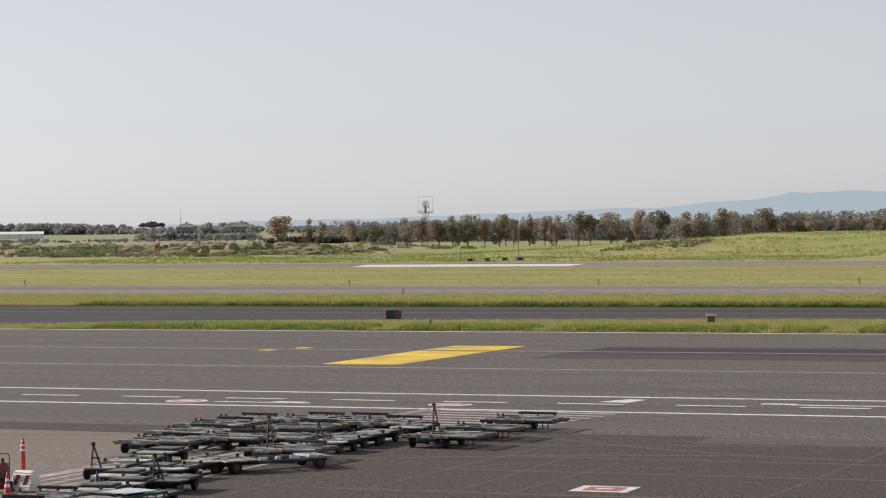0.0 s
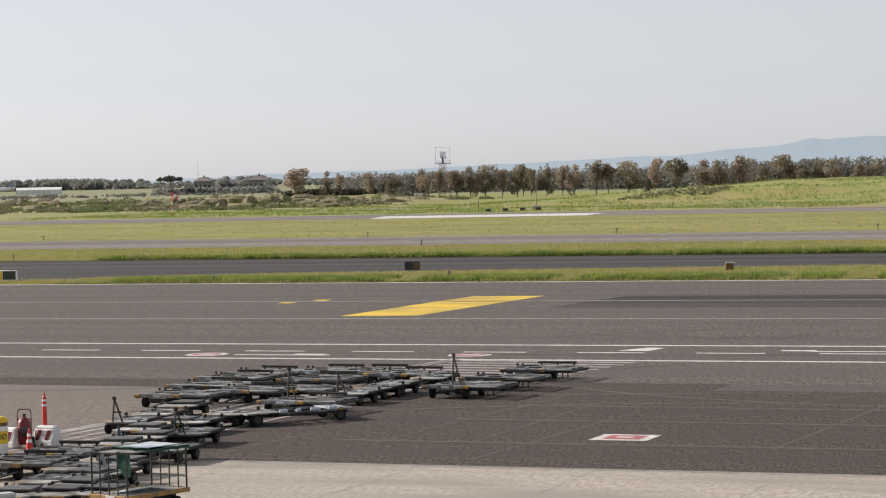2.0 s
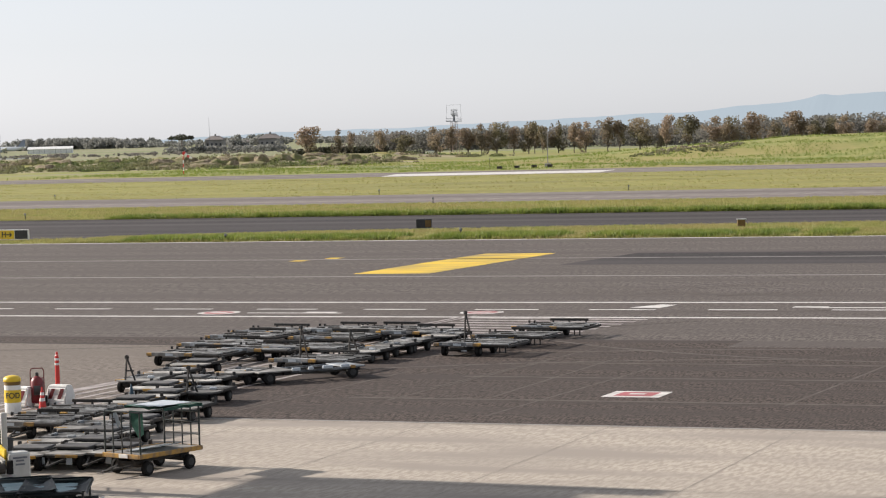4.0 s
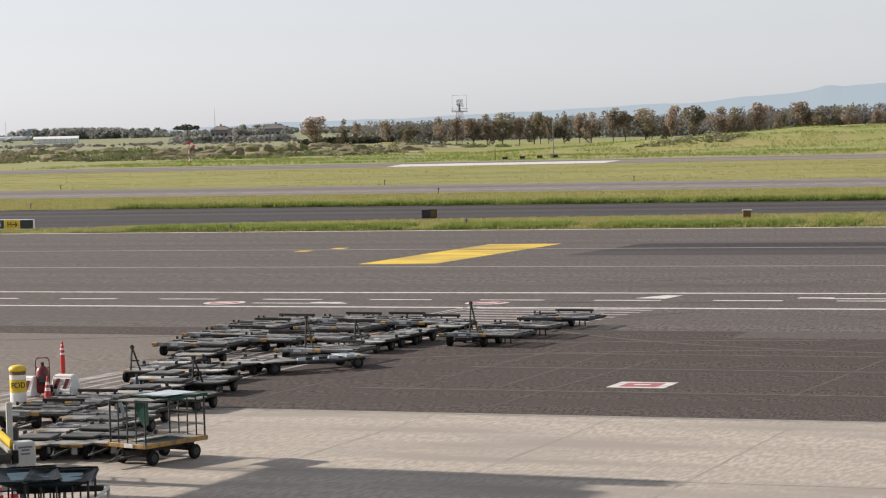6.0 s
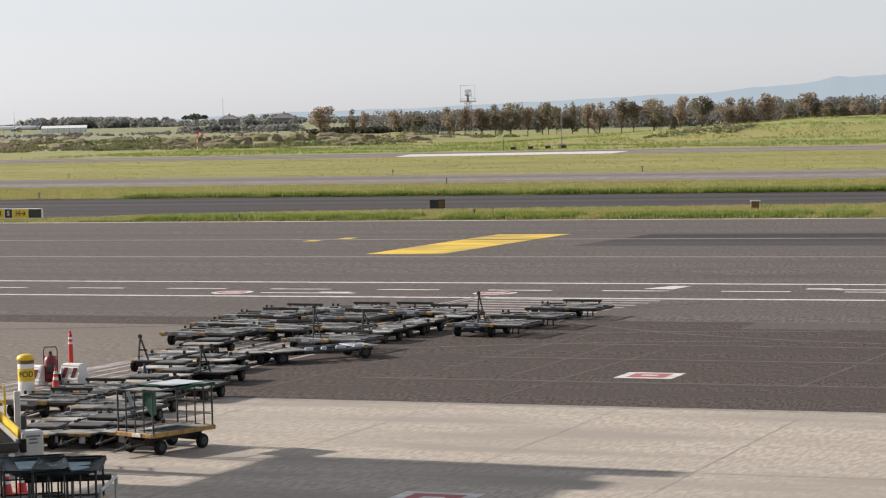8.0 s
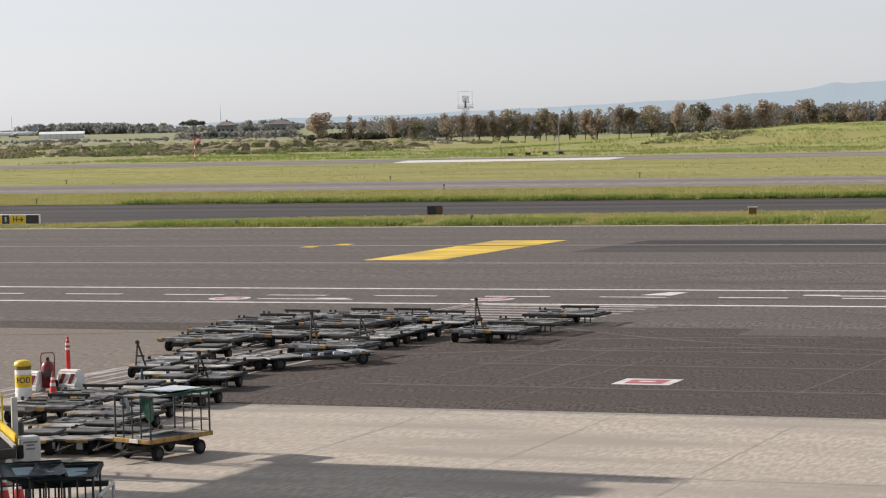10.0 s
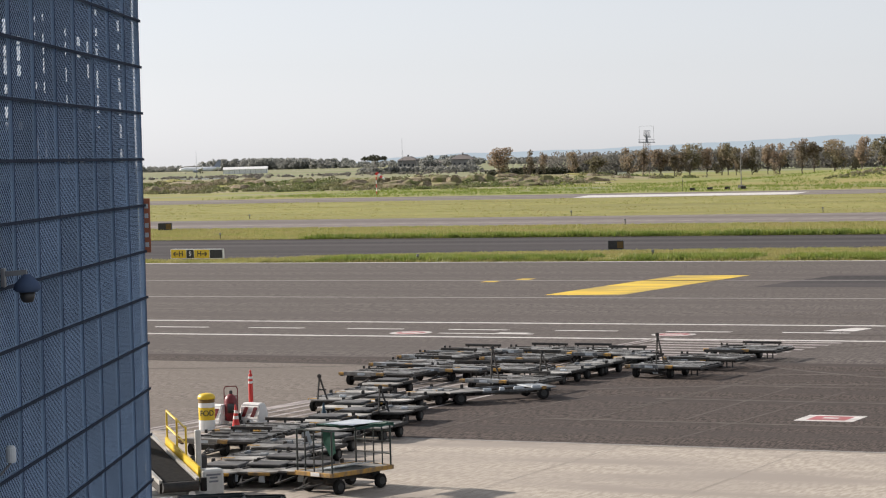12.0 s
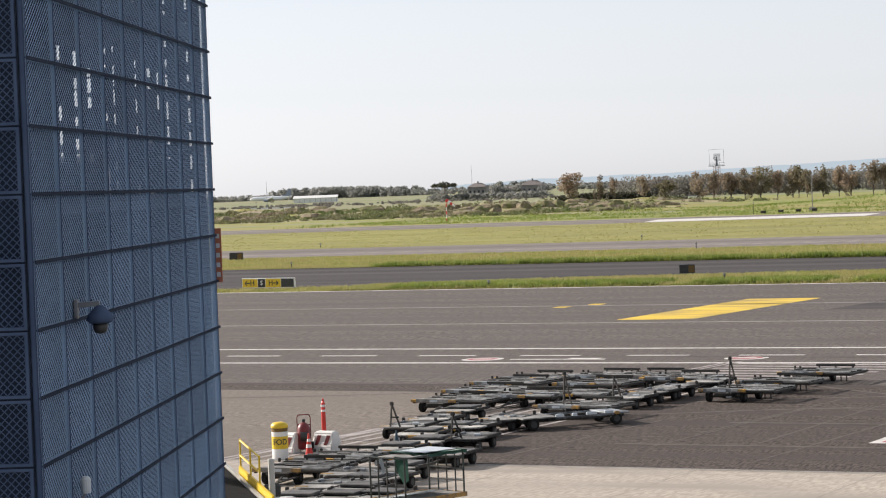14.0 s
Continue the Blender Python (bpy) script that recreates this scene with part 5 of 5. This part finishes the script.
# far woods, one mass of foliage lobes
WOOD_X = (-1900, -1430, -1424, -1396, -1334, -1260, -1240, -1200, -1150, -1135, -1110, -1090, -250)
WOOD_H = (9.0, 5.5, 6.5, 11.8, 12.2, 9.0, 4.5, 7.0, 7.0, 10.8, 7.5, 6.5, 7.0)
blobs = []
for k in range(900):
    x = rng.uniform(-1900, -250)
    y = 2300 + rng.uniform(-20, 60)
    h = float(np.interp(x, WOOD_X, WOOD_H)) + 1.4 * noise.noise((x / 22, 0, 1)) + 0.6 * rng.uniform()
    blobs.append((x, y, h * 0.62, h * 0.38, 1.0))
    blobs.append((x + rng.normal() * 4, y - 5, h * 0.3, h * 0.42, 0.8))
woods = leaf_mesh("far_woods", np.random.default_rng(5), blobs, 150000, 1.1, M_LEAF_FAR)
tagged(woods, "continuous belt of grey-green woods on the horizon", "woods", kind="stuff")
# nearer grey-brown copse behind the tree row
COPSE_X = (-500, -490, -478, -448, -378, -305, -285, -271, -230, -150)
COPSE_H = (3.0, 5.5, 10.2, 9.8, 9.9, 9.5, 10.6, 11.6, 12.2, 12.0)
blobs = []
for k in range(420):
    x, y = rng.uniform(-500, -150), 1090 + rng.uniform(0, 30)
    h = float(np.interp(x, COPSE_X, COPSE_H)) + 0.9 * noise.noise((x / 12, 0, 3)) + 0.4 * rng.uniform()
    blobs.append((x, y, h * 0.64, h * 0.36, 1.0))
    blobs.append((x + rng.normal() * 3, y - 3, h * 0.3, h * 0.4, 0.8))
copse = leaf_mesh("copse", np.random.default_rng(15), blobs, 60000, 0.65, M_LEAF_COPSE)
tagged(copse, "thin grey-brown copse behind the tree row", "woods", kind="stuff")

# field hedges before the houses
blobs = [(x, 1270 + 0.05 * (x + 700) + rng.normal() * 45, 0.5, 0.5 + 0.8 * rng.uniform() + 2.4 * max(0, noise.noise((x / 40, 3, 3))), 0.6) for x in rng.uniform(-960, -490, 420)]
field_hedge = leaf_mesh("field_hedge", np.random.default_rng(18), blobs, 16000, 0.5, M_LEAF_COPSE)
tagged(field_hedge, "straggling grey-brown field hedges", "hedge", kind="stuff")

# garden trees round the houses
blobs = []
for k in range(90):
    x = rng.uniform(-712, -632)
    h = 3.6 + 2.6 * max(0, noise.noise((x / 9, 1, 6))) + rng.uniform()
    blobs.append((x, 1338 + rng.normal() * 4, h * 0.45, h * 0.5, 0.9))
for x, h in ((-672, 9.5), (-668, 9.0), (-664, 8.2), (-706, 7.0), (-640, 7.5)):
    blobs += [(x, 1346, h * 0.65, h * 0.32, 1.0), (x + 1.5, 1345, h * 0.35, h * 0.32, 1.0)]
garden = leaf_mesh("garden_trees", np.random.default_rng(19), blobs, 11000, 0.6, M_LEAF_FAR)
tagged(garden, "grey-green garden trees and shrubs before the far houses", "woods", kind="stuff")

# scrub on the rough ground and along the bank
blobs = []
for k in range(3600):
    x, y = rng.uniform(-600, -285), rng.uniform(632, 690) if k % 3 else rng.uniform(690, 800)
    if noise.noise((x / 30, y / 18, 4)) > (-0.45 if y < 690 and x < -335 else -0.1):
        r = rng.uniform(0.4, 1.0)
        blobs.append((x, y, terrain(x, y) + r * 0.2, r * rng.uniform(1.2, 2.6), 0.4))
for k in range(70):
    x, y = rng.uniform(-198, -172), rng.uniform(632, 650)
    r = rng.uniform(0.5, 1.0)
    blobs.append((x, y, terrain(x, y) + r * 0.1, r * 1.6, 0.35))
scrub = leaf_mesh("scrub", np.random.default_rng(6), blobs, 100000, 0.42, M_SHRUB)
tagged(scrub, "low green and dry brown scrub on rough ground", "scrub", kind="stuff")
# hedge under the trees
blobs = [(x, 876 + rng.normal() * 1.5, 0.5 + 1.2 * k, (1.5 + 0.4 * rng.uniform()) * min(1, 0.35 + (x + 412) / 18), 0.8) for x in np.arange(-410, -352, 0.7) for k in range(3 if x < -372 else 1)]
hedge = leaf_mesh("hedge", np.random.default_rng(8), blobs, 16000, 0.4, M_LEAF_DENSE)
tagged(hedge, "low dark hedge under the trees", "hedge", kind="stuff")
# heaps of dry earth
rock_rng = np.random.default_rng(9)
for k in range(84):
    x, y = (rock_rng.uniform(-352, -290) if k % 5 < 3 else rock_rng.uniform(-480, -285)), rock_rng.uniform(640, 720)
    bm = B()
    bmesh.ops.create_icosphere(bm, subdivisions=2, radius=1.0)
    sx, sy, sz = rock_rng.uniform(1.8, 5.0), rock_rng.uniform(1.5, 3), rock_rng.uniform(0.9, 2.3)
    for v in bm.verts:
        f = 1 + 0.4 * noise.noise((v.co.x * 1.7 + k, v.co.y * 1.7, v.co.z * 1.7)) + 0.35 * noise.noise((v.co.x * 5 + k, v.co.y * 5, v.co.z * 5))
        v.co = Vector((v.co.x * sx * f, v.co.y * sy * f, v.co.z * sz * f))
    hp = obj("earth_mound", bm, M_HEAP)
    hp.matrix_basis = pose(x, y, terrain(x, y) - 0.2)
    tagged(hp, "weathered mound of dry brown earth and scrub", "earth mound", "earth mounds")


# ---- houses and sheds far off ----
def house(x, y, w, l, h, a, label="pale rendered farmhouse with hipped tile roof"):
    d = thing("house", label, "house", "far houses", at=pose(x, y, 0, 0, 0, a))
    part("wall", box(B(), (0, 0, h / 2), (w, l, h)), M_HOUSE, d)
    bm = B()
    e = 0.6
    base = [bm.verts.new(p) for p in ((-w / 2 - e, -l / 2 - e, h), (w / 2 + e, -l / 2 - e, h), (w / 2 + e, l / 2 + e, h), (-w / 2 - e, l / 2 + e, h))]
    r1, r2 = bm.verts.new((-w * 0.22, 0, h + w * 0.22)), bm.verts.new((w * 0.22, 0, h + w * 0.22))
    for f in ((base[0], base[1], r2, r1), (base[1], base[2], r2), (base[2], base[3], r1, r2), (base[3], base[0], r1), tuple(reversed(base))):
        bm.faces.new(f)
    roof = part("roof", bm, M_ROOF, d)
    part("chimney", box(B(), (0, 0, h + w * 0.24), (0.9, 0.9, 1.6)), M_HOUSE, roof)
    for k in range(4):
        win = part("window", box(B(), (-w * 0.36 + k * w * 0.24, -l / 2 - 0.02, h * 0.62), (1.2, 0.08, 1.5)), M_WINDOW, d)
        part("sill", box(B(), (-w * 0.36 + k * w * 0.24, -l / 2 - 0.1, h * 0.62 - 0.8), (1.5, 0.25, 0.12)), M_HOUSE, win)
    return d


house(-651, 1357, 13, 10, 7.6, 20)
house(-688, 1357, 11, 9, 7.6, 15)
house(-676, 1372, 6, 8, 6.0, 25)
house(-452, 1122, 7, 6, 2.8, 10, "low white farm shed with pitched tile roof")
shed = thing("long_shed", "long low white greenhouse shed", "shed", at=pose(-980, 1655, 0, 0, 0, 25))
part("wall", box(B(), (0, 0, 1.7), (34, 6, 3.4)), M_WHITE, shed)
part("roof", box(B(), (0, -0.2, 4.3), (34.6, 6.9, 0.2), tilt=16), M_WHITE, shed)
for k in range(9):
    part("rib", box(B(), (-16.5 + k * 4.12, -3.03, 1.7), (0.2, 0.1, 3.4)), M_GREY, shed)
hut = thing("field_hut", "small white field hut by the trees", "hut", at=pose(-343, 850, 0, 0, 0, 15))
part("wall", box(B(), (0, 0, 1.0), (3.2, 2.4, 2.0)), M_WHITE, hut)
part("roof", box(B(), (0, 0, 2.1), (3.6, 2.8, 0.2), bevel=0.03), M_GREY, hut)

pine = thing("umbrella_pine", "tall umbrella pine with flat dark crown", "tree", at=pose(-701, 1337, 0))
part("trunk", rod(B(), (0, 0, 0), (0.6, 0, 8.9), 0.4, 8, 0.25), M_BARK, pine)
pb = [(6.4 * math.cos(a), 6.4 * math.sin(a), 9.2 + 0.4 * math.cos(3 * a), 1.8, 0.5) for a in np.linspace(0, 6.28, 10)] + [(0, 0, 9.6, 4.2, 0.45)]
pc = leaf_mesh("crown", np.random.default_rng(3), pb, 1500, 0.5, M_LEAF_DENSE)
pc.parent = pine
for x, y, h in ((-685, 1343, 21), (-802, 1296, 16)):
    pole = thing("radio_mast", "thin grey radio mast on the horizon", "mast", "radio masts", at=pose(x, y, 0))
    part("pole", rod(B(), (0, 0, 0), (0, 0, h), 0.16, 6, 0.05), M_GREY, pole)
    part("stay", rod(B(), (0, 0, h * 0.7), (2.5, 0, 0), 0.03, 4), M_GREY, pole)


fence = thing("field_barrier", "low white and red barrier fence in the field", "fence", at=pose(-687, 1115, 0, 0, 0, 25))
for k in range(12):
    part("board", box(B(), (-11 + 2 * k, 0, 0.9), (1.9, 0.15, 0.7)), (M_WHITE, M_ROOF)[k % 3 == 2], fence)
    part("post", box(B(), (-12 + 2 * k, 0.1, 0.6), (0.15, 0.15, 1.2)), M_GREY, fence)


# ---- aircraft ----
def airliner(name, label, m, body, gear=True):
    """Twin-engined airliner, nose towards local -y, wheels at z = 0."""
    d = thing(name, label, "aircraft", at=m)
    zc = 3.6
    bm = B()
    prof = [(-18.5, 0.15, -0.5), (-17.8, 0.9, -0.35), (-16.5, 1.5, -0.15), (-14, 1.9, 0), (9, 1.95, 0), (13, 1.5, 0.35), (17, 0.75, 0.85), (18.8, 0.25, 1.1)]
    rings = [[bm.verts.new((r * math.cos(a * math.pi / 8), y, zc + dz + r * math.sin(a * math.pi / 8))) for a in range(16)] for y, r, dz in prof]
    for p, q in zip(rings, rings[1:]):
        for i in range(16):
            bm.faces.new((p[i], p[(i + 1) % 16], q[(i + 1) % 16], q[i]))
    bm.faces.new(rings[0])
    bm.faces.new(rings[-1][::-1])
    bmesh.ops.recalc_face_normals(bm, faces=bm.faces[:])
    part("fuselage", bm, body, d, smooth=True)

    def foil(nm, pts, thick, mat, axis):
        bm = B()
        f = bm.faces.new([bm.verts.new(p) for p in pts])
        r = bmesh.ops.extrude_face_region(bm, geom=[f])
        bmesh.ops.translate(bm, vec=Vector(axis) * thick, verts=[v for v in r["geom"] if isinstance(v, bmesh.types.BMVert)])
        bmesh.ops.recalc_face_normals(bm, faces=bm.faces[:])
        return part(nm, bm, mat, d)
    for s in (-1, 1):
        wing = foil("wing", [(s * 1.2, -4.5, zc - 1.0), (s * 17, 4.6, zc + 0.7), (s * 17, 6.2, zc + 0.7), (s * 6, 3.4, zc - 0.5), (s * 1.2, 3.4, zc - 1.0)], 0.35, body, (0, 0, 1))
        part("winglet", bar(B(), (s * 17, 5.3, zc + 0.9), (s * 17.5, 6.2, zc + 3.0), 0.15, 1.0), body, wing)
        foil("tailplane", [(s * 0.5, 13.5, zc + 1.0), (s * 6.2, 17.0, zc + 1.5), (s * 6.2, 18.4, zc + 1.5), (s * 0.5, 17.2, zc + 1.0)], 0.2, body, (0, 0, 1))
        eng = part("engine", rod(B(), (s * 5.6, -4.6, zc - 1.9), (s * 5.6, -0.8, zc - 1.8), 1.1, 14, 0.75), M_PLANE_BLUE, d)
        part("intake", rod(B(), (s * 5.6, -4.68, zc - 1.9), (s * 5.6, -4.55, zc - 1.9), 0.92, 14), M_BLACK, eng)
        part("main_gear", rod(B(), (s * 3.7, 1.2, 0.5), (s * 3.7, 1.2, zc - 0.8), 0.15, 6), M_STEEL, d)
        part("wheel", rod(B(), (s * 3.7 - 0.4, 1.2, 0.6), (s * 3.7 + 0.4, 1.2, 0.6), 0.6, 12), M_RUBBER, d)
    foil("tail_fin", [(-0.15, 11.2, zc + 1.3), (-0.15, 16.6, zc + 7.9), (-0.15, 18.7, zc + 7.9), (-0.15, 17.6, zc + 1.2)], 0.3, M_PLANE_BLUE, (1, 0, 0))
    part("nose_gear", rod(B(), (0, -13, 0.3), (0, -13, zc - 1.2), 0.12, 6), M_STEEL, d)
    part("wheel", rod(B(), (-0.25, -13, 0.38), (0.25, -13, 0.38), 0.38, 12), M_RUBBER, d)
    part("windscreen", box(B(), (0, -16.9, zc + 0.75), (1.9, 0.7, 0.4), bevel=0.1), M_BLACK, d)
    return d


airliner("airliner", "white airliner with grey-blue tail on the far runway", pose(-1141, 1850, 0, 0, 0, -71), M_PLANE)

# ---- hazy hills ----
def ridge(name, x0, x1, y, f, label):
    vs, fs = [], []
    n = 260
    for i in range(n):
        x = x0 + (x1 - x0) * i / (n - 1)
        h = f(x)
        vs += [(x, y, -2.0), (x, y + 60, h)]
        if i:
            k = 2 * i
            fs.append((k - 2, k, k + 1, k - 1))
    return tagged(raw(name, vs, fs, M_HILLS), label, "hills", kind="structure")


HILL_X = (-2700, -2400, -2104, -1940, -1756, -1676, -1447, -1254, -1160, -1120, -1086, -1050, -1027, -1003, -919, -860, -700, -400, 300)
HILL_Z = (0, 6, 15, 16, 19, 22, 28, 33, 40, 43, 45, 50, 59, 54, 58, 55, 50, 40, 30)


def hill_line(x):
    return sum(float(np.interp(x + d, HILL_X, HILL_Z)) for d in (-10, -3, 3, 10)) / 4 + 1.0 * noise.noise((x / 26, 0, 0)) + 2.2 * noise.noise((x / 95, 0, 4))


ridge("hills", -2700, 300, 4390, hill_line, "pale blue hills on the horizon, haze put in as glow")


# ---- standing grass ----
def tufts(name, count, place, h0, h1, mat, seed, label, blades=4):
    r = np.random.default_rng(seed)
    p = place(r, count)
    n = len(p)
    base = np.repeat(p, blades, axis=0)
    a = r.uniform(0, 2 * np.pi, n * blades)
    h = np.repeat(r.uniform(h0, h1, n), blades) * r.uniform(0.6, 1.15, n * blades)
    off = r.normal(0, 0.12, (n * blades, 2))
    lean = r.normal(0, 0.5, (n * blades, 2)) * h[:, None]
    w = 0.045 + 0.05 * h
    bx, by, bz = base[:, 0] + off[:, 0], base[:, 1] + off[:, 1], base[:, 2]
    dx, dy = np.cos(a) * w, np.sin(a) * w
    v = np.empty((n * blades, 3, 3))
    v[:, 0] = np.stack([bx - dx, by - dy, bz - 0.02], 1)
    v[:, 1] = np.stack([bx + dx, by + dy, bz - 0.02], 1)
    v[:, 2] = np.stack([bx + lean[:, 0], by + lean[:, 1], bz + h], 1)
    me = bpy.data.meshes.new(name)
    me.from_pydata(v.reshape(-1, 3), [], np.arange(n * blades * 3).reshape(-1, 3))
    me.materials.append(mat)
    return tagged(new(name, me), label, "grass", kind="stuff")


ex, ey = [p[0] for p in edge_pts], [p[1] for p in edge_pts]


def near_strip(r, n):
    x = r.uniform(-136, -25, n)
    t = r.uniform(0, 1, n)
    top = np.interp(x, ex, ey)
    keep = (x > -117) | (r.uniform(0, 1, n) < 0.12)
    x, t, top, n = x[keep], t[keep], top[keep], int(keep.sum())
    return np.stack([x, Y["edge"] + 0.3 + t * (top - Y["edge"] - 0.3), np.zeros(n) + 0.02], 1)


def near_front(r, n):
    x = r.uniform(-112, -25, n)
    k = np.array([noise.noise((q / 5, 2, 0)) for q in x])
    keep = k > -0.15
    x = x[keep]
    return np.stack([x, Y["edge"] + 0.7 + r.uniform(0, 5.0, len(x)), np.zeros(len(x)) + 0.02], 1)


def mid_strip(r, n):
    x, y = r.uniform(-215, -35, n), r.uniform(Y["dark1"] + 0.2, Y["grey0"] - 0.5, n)
    return np.stack([x, y, np.zeros(n) + 0.02], 1)


def mid_front(r, n):
    x = r.uniform(-150, -35, n)
    k = np.array([noise.noise((q / 9, 5, 0)) for q in x]) + 0.35 * np.clip((x + 115) / 40, -1, 1)
    x = x[k > r.uniform(-0.45, 0.15, n)]
    return np.stack([x, Y["dark1"] + 0.3 + r.uniform(0, 2.5, len(x)), np.zeros(len(x)) + 0.02], 1)


def wide_strip(r, n):
    x, y = r.uniform(-330, -60, n), r.uniform(Y["grey1"] + 0.3, Y["run0"] - 0.3, n)
    k = np.array([noise.noise((a / 14, b / 8, 0)) for a, b in zip(x, y)])
    keep = k > 0.05
    return np.stack([x[keep], y[keep], np.zeros(keep.sum()) + 0.02], 1)


tufts("grass_tufts", 52000, near_strip, 0.12, 0.34, M_BLADE, 21, "uncut yellow-green grass along the apron edge")
tufts("lush_tufts", 20000, near_front, 0.25, 0.6, M_BLADE_DARK, 22, "taller lush green grass at the pavement edge")
tufts("grass_tufts", 42000, mid_strip, 0.1, 0.3, M_BLADE, 23, "uncut yellow-green grass between the taxiways")
tufts("lush_tufts", 14000, mid_front, 0.25, 0.7, M_BLADE_DARK, 24, "taller dark green grass along the taxiway")
def bank(r, n):
    x, y = r.uniform(-330, -118, n), r.uniform(535, 690, n)
    keep = np.array([noise.noise((a / 16, b / 9, 2)) for a, b in zip(x, y)]) > -0.05
    x, y = x[keep], y[keep]
    return np.stack([x, y, np.array([terrain(a, b) for a, b in zip(x, y)])], 1)


tufts("bank_tufts", 26000, bank, 0.25, 0.7, M_BLADE_DARK, 26, "rank green grass on the bank beyond the runway", blades=3)
tufts("grass_tufts", 26000, wide_strip, 0.1, 0.26, M_BLADE, 25, "short tufts in the wide mown strip", blades=3)
